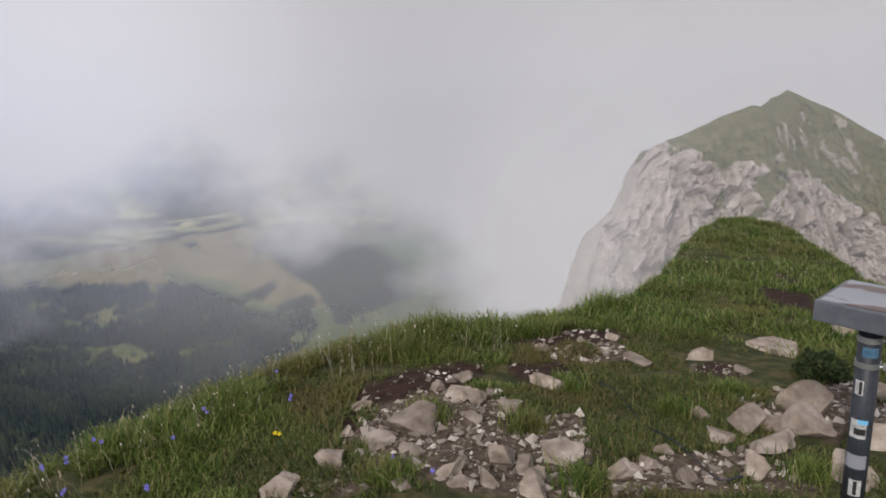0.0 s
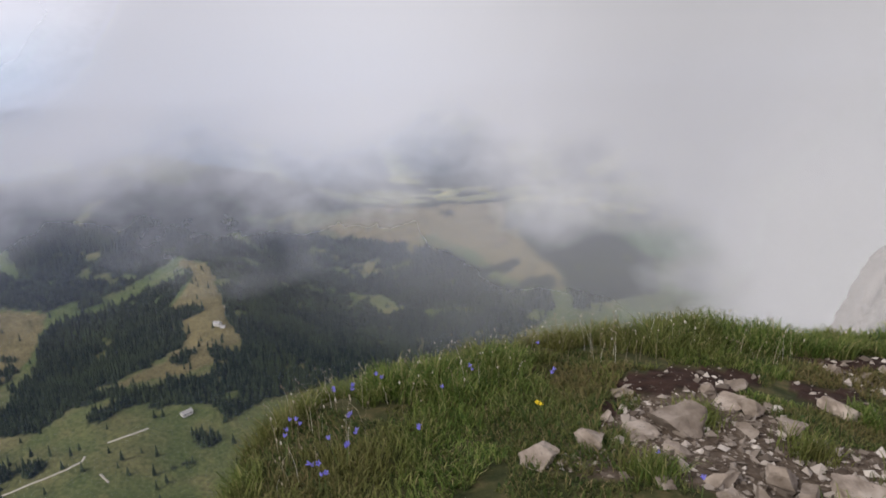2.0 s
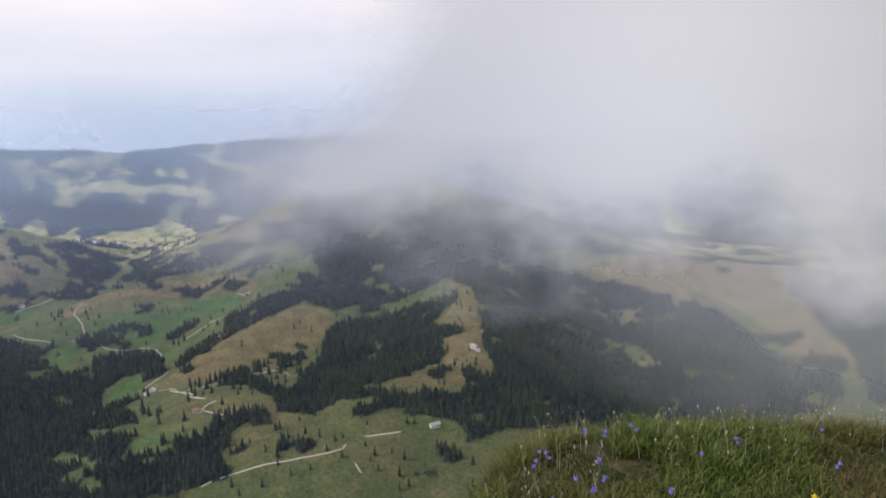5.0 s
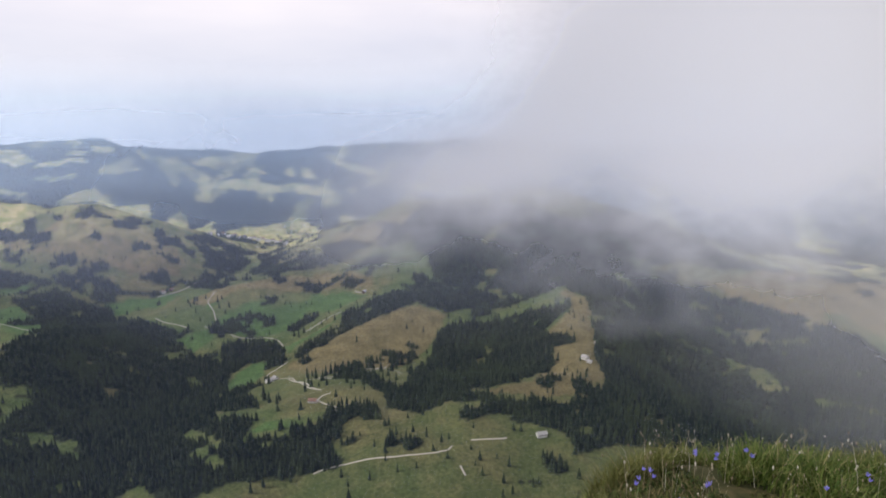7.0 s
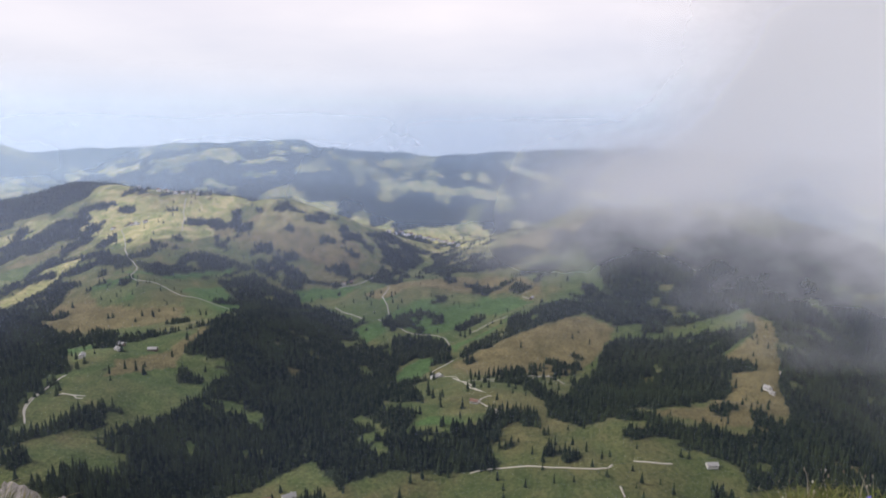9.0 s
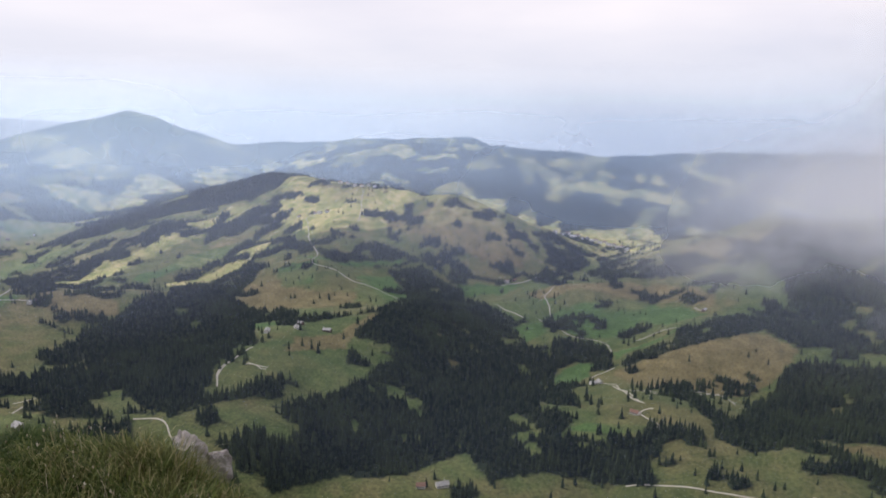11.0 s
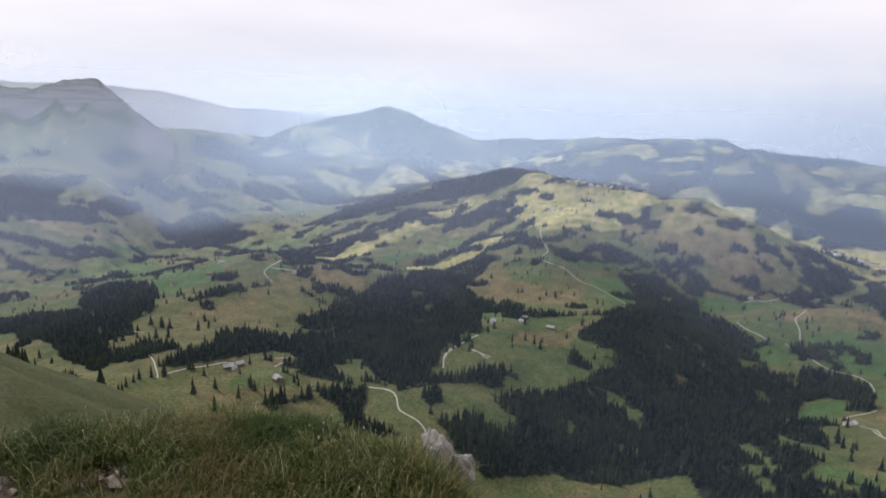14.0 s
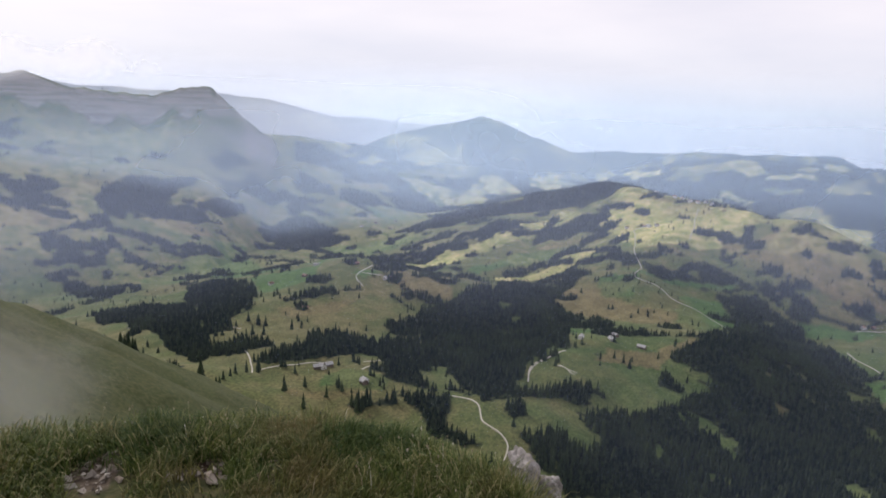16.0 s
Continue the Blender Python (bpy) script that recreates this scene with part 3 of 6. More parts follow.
plot("green", (-1430, 351), (-1474, 444), (-1396, 433), (-1367, 373))
plot("green", (-1256, 525), (-1302, 612), (-1314, 702), (-1292, 649), (-1258, 565), (-1192, 499))
plot("green", (-1142, 364), (-1229, 440), (-1195, 464), (-1139, 431), (-1026, 347))
plot("green", (-806, 272), (-818, 310), (-784, 379), (-758, 375), (-776, 326), (-792, 283))
plot("green", (-2294, -123), (-2288, -8), (-2212, 38), (-2098, 3), (-2205, -105))
plot("green", (-2265, -264), (-2254, -122), (-2075, -139), (-2179, -242))
plot("green", (-770, -449), (-795, -455), (-836, -431), (-833, -359), (-796, -359), (-782, -403))
plot("green", (-1375, -713), (-1414, -704), (-1447, -645), (-1363, -678))
plot("green", (-1393, -1006), (-1418, -924), (-1429, -834), (-2263, -1223), (-2352, -1172), (-2184, -1133), (-1322, -772), (-1185, -828))
plot("green", (-1507, -1458), (-1652, -1484), (-1868, -1438), (-1907, -1514), (-2055, -1482), (-1460, -918), (-1432, -966), (-1544, -1209), (-1499, -1348))
plot("green", (-2239, -1283), (-2411, -1103), (-2447, -974), (-2254, -985), (-2137, -1154))
plot("green", (-1822, -564), (-2052, -507), (-2167, -424), (-2135, -344), (-1942, -478), (-1785, -519))
plot("green", (-2694, -1345), (-2840, -1190), (-2796, -1062), (-2617, -1172))
plot("green", (-198, 1679), (-113, 1916), (-8, 2047), (82, 2120), (78, 1774), (-9, 1696), (-93, 1588))
plot("dry", (-1145, 480), (-1180, 581), (-1207, 713), (-1192, 815), (-1137, 835), (-1045, 745), (-1016, 652), (-977, 514), (-1053, 463))
plot("dry", (-1041, 1089), (-1003, 1096), (-930, 1062), (-845, 992), (-741, 866), (-665, 805), (-649, 739), (-642, 671), (-663, 642), (-679, 617), (-683, 545), (-696, 584), (-706, 681), (-757, 790), (-814, 840), (-886, 872), (-893, 929), (-907, 990), (-968, 1059), (-1020, 1068))
plot("dry", (-1749, -265), (-1700, -201), (-1649, -98), (-1607, 3), (-1528, 12), (-1491, -65), (-1547, -145), (-1540, -218), (-1589, -265))
plot("dry", (-1683, 461), (-1724, 552), (-1685, 670), (-1643, 821), (-1462, 859), (-1418, 834), (-1531, 766), (-1592, 665), (-1651, 576), (-1601, 468))
plot("dry", (-2141, -88), (-2129, 35), (-2146, 215), (-2184, 273), (-2120, 350), (-2092, 485), (-1980, 527), (-1858, 494), (-1871, 366), (-1966, 256), (-2110, 112), (-2092, 10))
plot("dry", (-2530, -197), (-2473, -74), (-2341, 62), (-2247, 141), (-2229, 39), (-2337, -91), (-2390, -191))
plot("dry", (-2175, -456), (-2228, -336), (-2227, -276), (-2166, -372))
plot("dry", (-1262, -1), (-1313, 29), (-1325, 50), (-1205, 6), (-1145, -13), (-1110, -70), (-1081, -114), (-1144, -103), (-1208, -20))
plot("dry", (-1799, -1715), (-1874, -1711), (-1921, -1618), (-1928, -1507), (-1845, -1579))
plot("dry", (-1512, -2006), (-1575, -1965), (-1599, -1876), (-1500, -1878), (-1430, -1904))
plot("dry", (-2611, -1920), (-2828, -1901), (-2623, -1884))
plot("dry", (-2967, -1607), (-3041, -1398), (-3013, -1324), (-2901, -1450))
plot("dry", (-1416, -631), (-1528, -620), (-1432, -482), (-1393, -481), (-1372, -541), (-1382, -601))
plot("dry", (-1066, -708), (-1193, -643), (-1269, -630), (-1154, -622), (-1034, -675))
plot("dry", (-728, -475), (-770, -414), (-804, -346), (-758, -408), (-707, -462))
plot("dry", (-1735, -272), (-1744, -187), (-1625, -170), (-1597, -248))
plot("dry", (-956, 1405), (-863, 1505), (-968, 2124), (-800, 2345), (-484, 1683), (-436, 1569), (-365, 1455), (-250, 1265), (-233, 1212), (-303, 1228), (-379, 1301), (-485, 1434), (-612, 1511), (-708, 1456), (-874, 1465))
plot("dry", (-1855, 961), (-1795, 1027), (-1743, 1101), (-1714, 1154), (-1634, 1041), (-1666, 963), (-1774, 923))
# bright far fields, mown and sunlit, brightened by their colour
plot("sunlit_hay", (-3562, 120), (-3590, 216), (-3576, 322), (-3478, 351), (-3456, 256))
plot("sunlit_hay", (-3417, 330), (-3464, 363), (-3454, 539), (-3407, 517))
plot("sunlit_hay", (-4593, 756), (-4660, 919), (-3495, 674), (-3514, 591))
plot("sunlit_hay", (-3488, 745), (-3404, 813), (-3390, 752))
plot("sunlit_hay", (-3344, 308), (-3343, 492), (-3308, 473), (-3313, 317))
plot("sunlit_hay", (-3308, 635), (-3323, 736), (-3298, 730))
plot("sunlit_hay", (-3379, 953), (-3339, 1076), (-3287, 1119), (-3253, 1047), (-3311, 977))
plot("sunlit_hay", (-3289, 927), (-3275, 966), (-3174, 1022), (-3138, 1126), (-3091, 1197), (-3039, 1265), (-2997, 1366), (-2924, 1422), (-2864, 1497), (-2839, 1470), (-2907, 1326), (-2954, 1259), (-3030, 1174), (-3104, 999), (-3049, 953), (-3117, 946), (-3210, 918))
plot("sunlit_hay", (-3291, 1212), (-3207, 1211), (-3112, 1250), (-3151, 1190))
plot("sunlit_hay", (-3105, 1337), (-3131, 1379), (-3056, 1407), (-3039, 1354))
plot("sunlit_hay", (-3101, 1427), (-3010, 1478), (-2977, 1447), (-3018, 1405))
plot("sunlit_hay", (-3158, 1596), (-3023, 1656), (-3016, 1605))
plot("sunlit_hay", (-3007, 1164), (-2939, 1209), (-2936, 1166))
plot("sunlit_hay", (-3118, 504), (-3151, 589), (-3056, 582), (-3046, 709), (-3004, 712), (-2188, 471), (-2165, 411))
plot("sunlit_hay", (-2920, 729), (-2973, 821), (-2908, 816), (-2192, 605), (-2170, 570))
plot("sunlit_hay", (-2840, 809), (-2856, 892), (-2816, 905), (-2182, 641))
plot("sunlit_hay", (-2771, 929), (-2802, 1005), (-2759, 1150), (-2789, 1217), (-2669, 1301), (-1963, 958), (-1988, 889), (-2412, 982), (-2685, 989))
plot("sunlit_hay", (-3278, 89), (-3280, 138), (-3201, 229), (-3186, 301), (-2245, 193), (-2282, 144), (-2359, 98))
plot("sunlit_hay", (-4044, -494), (-4458, -425), (-3621, -226), (-3517, -247), (-3907, -481))
plot("sunlit_hay", (-3634, -251), (-3623, -149), (-3531, -123), (-3539, -223))
plot("sunlit_hay", (-3684, -728), (-3688, -640), (-3499, -637), (-3435, -690))
plot("sunlit_hay", (-3151, 1588), (-3126, 1622), (-3019, 1656), (-2937, 1731), (-2838, 1769), (-2883, 1694), (-2998, 1617), (-3085, 1573))
plot("sunlit_hay", (-2752, 1747), (-2683, 1850), (-2670, 1898), (-2569, 1903), (-2623, 1830))
plot("sunlit_hay", (-2562, 1959), (-2597, 2086), (-2485, 2115), (-1435, 1326), (-1416, 1296), (-2472, 2004))
plot("sunlit_hay", (-2774, 1892), (-2792, 1997), (-2790, 2075), (-2714, 1949))
plot("sunlit_hay", (-2608, 1201), (-2729, 1267), (-2617, 1287), (-1837, 905), (-1889, 894))
plot("sunlit_hay", (-4306, -2050), (-3776, -1596), (-3757, -1444), (-3686, -1485), (-3557, -1604))
plot("sunlit_hay", (-3324, -1433), (-3642, -1466), (-3644, -1263), (-3521, -1251), (-3327, -1241), (-3297, -1325))
plot("sunlit_hay", (-3225, -1171), (-3456, -1194), (-3391, -1108), (-3315, -1096))
plot("sunlit_hay", (-3617, -1253), (-3666, -1187), (-3520, -1186))
plot("sunlit_hay", (-3175, -1017), (-3378, -1010), (-3431, -965), (-3403, -834), (-3335, -756), (-3248, -879))
plot("sunlit_hay", (-3333, -1807), (-4269, -2097), (-3312, -1727))
plot("sunlit_hay", (-3190, -1630), (-3305, -1589), (-3267, -1472), (-3177, -1558))
plot("sunlit_hay", (-3135, -1318), (-3140, -1138), (-3009, -1146), (-3043, -1248))
plot("sunlit_hay", (-2986, -1136), (-3135, -1136), (-3205, -895), (-3137, -903), (-2968, -1072))
plot("sunlit_hay", (-3578, -789), (-3636, -615), (-3496, -646), (-3436, -753))
plot("sunlit_hay", (-3972, -2622), (-4121, -2496), (-4243, -2302), (-4170, -2305), (-4074, -2468))
plot("sunlit_hay", (-2102, -597), (-2253, -602), (-2341, -524), (-2192, -526))
plot("sunlit_hay", (-2028, -726), (-2103, -616), (-2150, -592), (-2071, -587), (-1962, -664))
plot("sunlit_hay", (-2375, -470), (-2388, -394), (-2340, -423))
plot("road", (-2228, -89), (-2228, -145), (-2106, -130), (-2045, -131), (-1893, -91), (-1834, -112), (-1792, -95), (-1764, -44), (-1697, -7), (-1672, 67), (-1586, 114))
plot("road", (-2359, 47), (-2261, 32), (-2178, 34), (-2102, 21))
plot("road", (-1028, -187), (-980, -196), (-921, -186))
plot("road", (-994, -162), (-1014, -154), (-983, -140), (-982, -130))
plot("road", (-1699, 528), (-1636, 486), (-1550, 474), (-1484, 461), (-1455, 441), (-1478, 429))
plot("road", (-1588, 356), (-1524, 369), (-1483, 392))
plot("road", (-1445, 469), (-1401, 468), (-1374, 533), (-1317, 544), (-1220, 508))
plot("road", (-1154, 483), (-1138, 436), (-1054, 404), (-1043, 442), (-914, 412), (-871, 416))
plot("road", (-964, 434), (-939, 494), (-1021, 625), (-939, 603))
plot("road", (-1779, 408), (-1790, 475), (-1832, 528))
plot("road", (-1447, 795), (-1408, 806), (-1421, 812))
plot("road", (-682, 309), (-677, 329), (-660, 358), (-636, 383), (-627, 407), (-611, 421), (-598, 439), (-605, 455))
plot("road", (-599, 482), (-584, 499), (-578, 522))
plot("road", (-568, 441), (-552, 437))
plot("road", (-795, 385), (-764, 395))
plot("road", (-1335, 698), (-1335, 642), (-1322, 594))
plot("road", (-917, -676), (-858, -635), (-789, -568), (-760, -545), (-734, -533))
plot("road", (-958, -777), (-949, -734), (-945, -696))
plot("road", (-758, -532), (-796, -519), (-800, -504), (-816, -494), (-838, -470))
plot("road", (-836, -413), (-860, -411))
plot("road", (-893, -353), (-953, -383), (-954, -412), (-880, -435))
plot("road", (-824, -270), (-814, -228), (-774, -219), (-761, -211), (-747, -175), (-730, -166), (-703, -166))
plot("road", (-1326, -659), (-1355, -695), (-1398, -695), (-1463, -698))
plot("road", (-1388, -690), (-1421, -633))
plot("road", (-915, -186), (-963, -192), (-1019, -187), (-1080, -162))
plot("road", (-1007, -158), (-992, -142), (-993, -129))
plot("road", (-1018, 429), (-940, 423), (-864, 414))
plot("road", (-981, 458), (-958, 495), (-938, 536), (-1019, 618))
plot("road", (-821, 384), (-843, 403), (-835, 413))
plot("road", (-828, 388), (-772, 398))
plot("road", (-783, 921), (-770, 905))
# sunlit pastures on the long hill, their light given by colour
plot("sunlit_hay", (-2531, -238), (-2366, 73), (-2242, 219), (-2142, 159), (-2053, 33), (-2065, -124), (-2276, -233))
plot("sunlit_hay", (-2115, -668), (-2300, -528), (-2263, -481), (-2061, -581))
plot("sunlit_hay", (-1739, -492), (-2103, -340), (-2110, -233), (-2009, -291), (-1765, -439))
plot("sunlit_hay", (-2129, -746), (-2145, -622), (-2180, -594), (-1988, -630), (-1726, -698), (-1738, -733))
plot("sunlit_hay", (-2351, -579), (-2467, -398), (-2424, -330), (-2315, -492))
plot("sunlit_hay", (-2180, -594), (-2306, -519), (-2232, -512), (-2143, -566))
HOUSES = {
    "chalet": [(-730, 834), (-717, 830)],
    "huts": [(-561, 566), (-1045, 405), (-1052, 418), (-1419, 805), (-1793, 427), (-767, 1588), (-830, 383)],
    "farm": [(-710, 100), (-816, -467), (-828, -463), (-812, -471), (-801, -392), (-1202, -99), (-1236, -97), (-1209, -47), (-1168, -149)],
    "ridgetop": [(-2519, -101), (-3331, -92), (-2459, -37), (-2443, -11), (-2406, 14), (-2395, 38), (-2391, 63), (-2369, 82), (-2226, -102), (-2222, -78)],
    "tawny": [(-421, 1455), (-772, 1593), (-258, 2457)],
    "left": [(-1434, -726), (-1417, -632), (-1405, -638), (-1037, -419), (-801, -392), (-1113, -675), (-2234, -116), (-2245, -169)],
    "village": [(-2193, 681), (-2749, 882), (-2757, 911), (-2725, 921), (-2733, 945), (-2701, 959), (-2701, 978), (-2662, 984), (-2672, 1007), (-2621, 1006), (-2632, 1030), (-2574, 1025), (-2580, 1047), (-2454, 1013), (-2492, 1048), (-2194, 939)],
    "plateau": [(-3235, 841), (-3049, 1083), (-3064, 1371), (-3068, 1749)],
    "valleyl": [(-2496, -1245), (-2579, -1221), (-2564, -1149), (-2660, -1166), (-1431, -836), (-1331, -807), (-1293, -873), (-2827, -1074)],
    "lowright": [(-1711, 756), (-1791, 423), (-1799, 447), (-709, 75)],
}

# bare patches on the trodden top (metres)
SCREE_PLAN = [
    [(-0.42, 2.4), (-0.34, 2.83), (-0.03, 2.93), (0.13, 2.95), (0.34, 2.91), (0.37, 2.65), (0.64, 2.8), (0.58, 2.37), (0.51, 2.01), (-0.55, 2.06)],
    [(0.68, 2.2), (1.0, 2.36), (1.22, 2.34), (1.44, 2.41), (1.34, 2.0), (0.59, 2.0)],
    [(1.57, 2.94), (2.18, 3.19), (1.94, 2.52), (1.64, 2.38), (1.54, 2.53)],
    [(0.63, 3.79), (1.14, 3.94), (1.18, 3.49), (0.88, 3.38), (0.65, 3.53)],
    [(-2.04, -2.34), (-2.15, -2.31), (-2.2, -2.2), (-2.07, -2.12), (-1.95, -2.05), (-1.89, -2.23), (-1.95, -2.32)],
    [(-2.26, -1.87), (-2.38, -1.88), (-2.34, -1.79), (-2.24, -1.73), (-2.1, -1.74), (-2.02, -1.86), (-2.11, -1.88)],
    [(-2.37, -1.66), (-2.49, -1.62), (-2.37, -1.55), (-2.31, -1.61)],
    [(0.32, 2.65), (0.64, 2.8), (0.64, 2.32), (0.51, 2.01), (0.26, 2.0)],
]
SOIL_PLAN = [
    [(-0.3, 2.97), (-0.03, 3.19), (0.32, 3.34), (0.4, 3.17), (0.03, 2.93), (-0.23, 2.81), (-0.36, 2.61), (-0.43, 2.46), (-0.42, 2.73)],
    [(0.45, 3.75), (0.72, 3.95), (1.19, 4.13), (1.29, 3.85), (1.12, 3.85), (0.75, 3.71)],
    [(0.44, 3.33), (0.74, 3.46), (0.77, 3.04), (0.57, 3.0)],
    [(-2.27, -1.9), (-2.36, -1.82), (-2.26, -1.74), (-2.19, -1.8)],
    [(-2.14, -2.25), (-2.18, -2.17), (-2.13, -2.12), (-2.07, -2.21)],
    [(1.61, 3.53), (1.72, 3.41), (1.6, 3.2), (1.5, 3.31)],
    [(2.99, 5.83), (3.13, 5.79), (3.39, 5.65), (2.93, 4.83), (2.88, 5.08), (2.9, 5.29)],
    [(3.45, 6.6), (3.53, 6.41), (3.55, 6.15), (3.36, 6.08)],
    [(2.6, 4.66), (2.81, 4.61), (2.66, 4.43), (2.54, 4.49)],
]

# stones on the top: x, y, width
STONES = [(-0.04, 2.54, 0.23), (-0.19, 2.4, 0.11), (-0.33, 2.28, 0.14), (-0.5, 2.07, 0.13), (-0.02, 2.29, 0.08), (0.15, 2.91, 0.12), (0.21, 3.11, 0.11), (0.25, 2.82, 0.1), (0.39, 2.73, 0.12), (0.63, 3.06, 0.13), (0.11, 2.15, 0.11), (0.31, 2.26, 0.13), (0.38, 2.24, 0.08), (0.52, 2.3, 0.15), (0.39, 2.04, 0.17), (0.95, 3.8, 0.06), (1.12, 3.89, 0.07), (0.8, 3.64, 0.07), (0.68, 3.61, 0.08), (1.16, 3.48, 0.12), (1.58, 3.61, 0.15), (1.69, 3.34, 0.09)]
STONES_RIGHT = [(1.39, 2.59, 0.13), (1.48, 2.55, 0.1), (1.38, 2.37, 0.15), (0.72, 2.17, 0.13), (0.84, 2.23, 0.09), (1.2, 2.48, 0.08), (1.22, 2.68, 0.07), (1.74, 2.71, 0.2), (1.22, 2.16, 0.1), (2.79, 4.29, 0.14), (1.03, 3.63, 0.05), (-0.28, 2.82, 0.06), (0.05, 2.94, 0.06), (0.32, 2.95, 0.05), (0.22, 2.64, 0.07), (-0.32, 2.55, 0.05), (-0.05, 2.03, 0.06), (0.23, 2.07, 0.05), (1.77, 2.37, 0.22), (1.53, 2.12, 0.15), (2.2, 2.94, 0.16), (1.81, 2.94, 0.12), (0.14, 2.07, 0.08), (0.23, 2.09, 0.07), (0.95, 2.33, 0.06), (0.94, 2.12, 0.07), (1.63, 2.48, 0.15), (-2.42, -1.63, 0.07), (-2.17, -1.77, 0.05), (-2.22, -1.74, 0.04), (-2.05, -2.16, 0.04), (-2.01, -2.08, 0.03)]
TUFTS = [(0.56, 2.08), (1.39, 2.15), (0.71, 3.03), (0.03, 2.64), (0.43, 2.55), (1.12, 2.76), (1.46, 2.95), (-0.1, 2.1)]
CABLE_PLAN = [(0.86, 3.06), (0.92, 2.75), (0.97, 2.38), (1.04, 2.1), (1.11, 2.05)]
OUTCROPS = [(-4.27, -0.95, -2.21), (-4.31, -0.77, -2.34)]
TUSSOCKS = [(-2.65, -1.4), (-2.69, -1.21), (-2.3, -2.17)]

# ---------------------------------------------------------------- mesh helpers


def link_mesh(name, verts, faces, material, parent=None, label="", flat=True):
    """One mesh object from arrays; faces is an (n, 3) or (n, 4) array."""
    verts, faces = np.asarray(verts, np.float32), np.asarray(faces, np.int32)
    me = bpy.data.meshes.new(name)
    me.vertices.add(len(verts))
    me.vertices.foreach_set("co", verts.ravel())
    k = faces.shape[1]
    me.loops.add(faces.size)
    me.loops.foreach_set("vertex_index", faces.ravel())
    me.polygons.add(len(faces))
    me.polygons.foreach_set("loop_start", np.arange(0, faces.size, k, dtype=np.int32))
    me.polygons.foreach_set("use_smooth", np.full(len(faces), not flat))
    me.update(calc_edges=True)
    me.materials.append(material)
    ob = new(name, me)
    if parent:
        ob.parent = parent
    if label:
        tagged(ob, label)
    return ob


def part(name, bm, material, parent, label="", smooth_faces=False):
    me = bpy.data.meshes.new(name)
    for f in bm.faces:
        f.smooth = smooth_faces
    bm.to_mesh(me)
    bm.free()
    me.materials.append(material)
    ob = new(name, me)
    ob.parent = parent
    if label:
        tagged(ob, label)
    return ob


def empty(name, m, label, category, group="", kind=""):
    ob = new(name)
    ob.empty_display_size = 0.2
    ob.matrix_world = m
    return tagged(ob, label, category, group, kind)


def inside(x, y, poly):
    """Which of the points lie in a polygon of the plan."""
    hit = np.zeros(np.shape(x), bool)
    for (ax, ay), (bx, by) in zip(poly, poly[1:] + poly[:1]):
        if ay != by:
            hit ^= ((ay > y) != (by > y)) & (x < (bx - ax) * (y - ay) / (by - ay) + ax)
    return hit


def warped(x, y):
    """Frays the outlines of woods and meadows, more so far off."""
    amp = 0.0065 * np.hypot(x, y)
    return x + amp * fbm(x, y, 70, 4, 51), y + amp * fbm(x, y, 70, 4, 57)


def in_any(x, y, polys):
    wx, wy = warped(x, y)
    got = np.zeros(np.shape(x), bool)
    for poly in polys:
        px, py = zip(*poly)
        box = (wx > min(px)) & (wx < max(px)) & (wy > min(py)) & (wy < max(py))
        if box.any():
            got[box] |= inside(wx[box], wy[box], poly)
    return got


def wooded(x, y):
    r = np.hypot(x, y)
    bearing = np.degrees(np.arctan2(-x, y))
    got = in_any(x, y, PLOTS["forest"])
    streak = fbm(x * 0.7 + y * 0.7, (y - x) * 0.55, 105, 4, 61)
    got |= (r > 2750) & (streak > -0.30) & (bearing < 98)
    got |= (r > 3050) & (streak > -0.35) & (bearing >= 98) & (bearing < 118)
    got |= (r > 4000) & (streak > -0.1) & (bearing >= 118)
    got |= (r > 1900) & (bearing > 108) & (streak > 0.62) & (r < 3330)
    got &= ~in_any(x, y, PLOTS["sunlit_hay"] + PLOTS["green"] + PLOTS["dry"] + PLOTS["clearing"])
    # glades
    got &= (r > 2400) | (fbm(x, y, 45, 3, 111) > -0.62)
    # small clumps and hedges in the pastures
    clump = fbm(x, y, 62, 3, 63)
    got |= (r < 2750) & (clump > 0.66 - 0.22 * smooth(1650, 2200, r))
    return got & ~((bearing > 122) & (r > 3300) & (r < 4000))


# ---------------------------------------------------------------- ground: one sheet from the summit to the horizon
bearings = np.radians(np.concatenate([np.arange(-44, 152, 0.3), np.arange(152, 316, 2.5)]))
rings = np.concatenate([[0.002, 0.25], np.geomspace(0.45, 6, 110), np.geomspace(6.1, 15, 190), np.geomspace(15.2, 58, 70), np.linspace(58.6, 190, 190), np.geomspace(192, 480, 60), np.concatenate([np.geomspace(484, 2000, 190), np.linspace(2010, 4950, 250)])])
BB, RR = np.meshgrid(bearings, rings)
GX, GY = -np.sin(BB) * RR, np.cos(BB) * RR
GZ = height(GX, GY)
n_r, n_b = RR.shape
idx = np.arange(n_r * n_b).reshape(n_r, n_b)
nxt = np.roll(idx, -1, axis=1)
quads = np.stack([idx[:-1], nxt[:-1], nxt[1:], idx[1:]], -1).reshape(-1, 4)
ground = link_mesh("ground", np.stack([GX, GY, GZ], -1).reshape(-1, 3), quads[:, ::-1], MAT_GROUND, flat=False)
tagged(ground, "grassy mountain top falling to green alpine valleys and hills", "ground", kind="structure")

gx, gy, gr = GX.ravel(), GY.ravel(), RR.ravel()
step_r = np.gradient(RR, axis=0)
slope = (np.abs(np.gradient(GZ, axis=0) / np.maximum(step_r, 1e-6))).ravel()
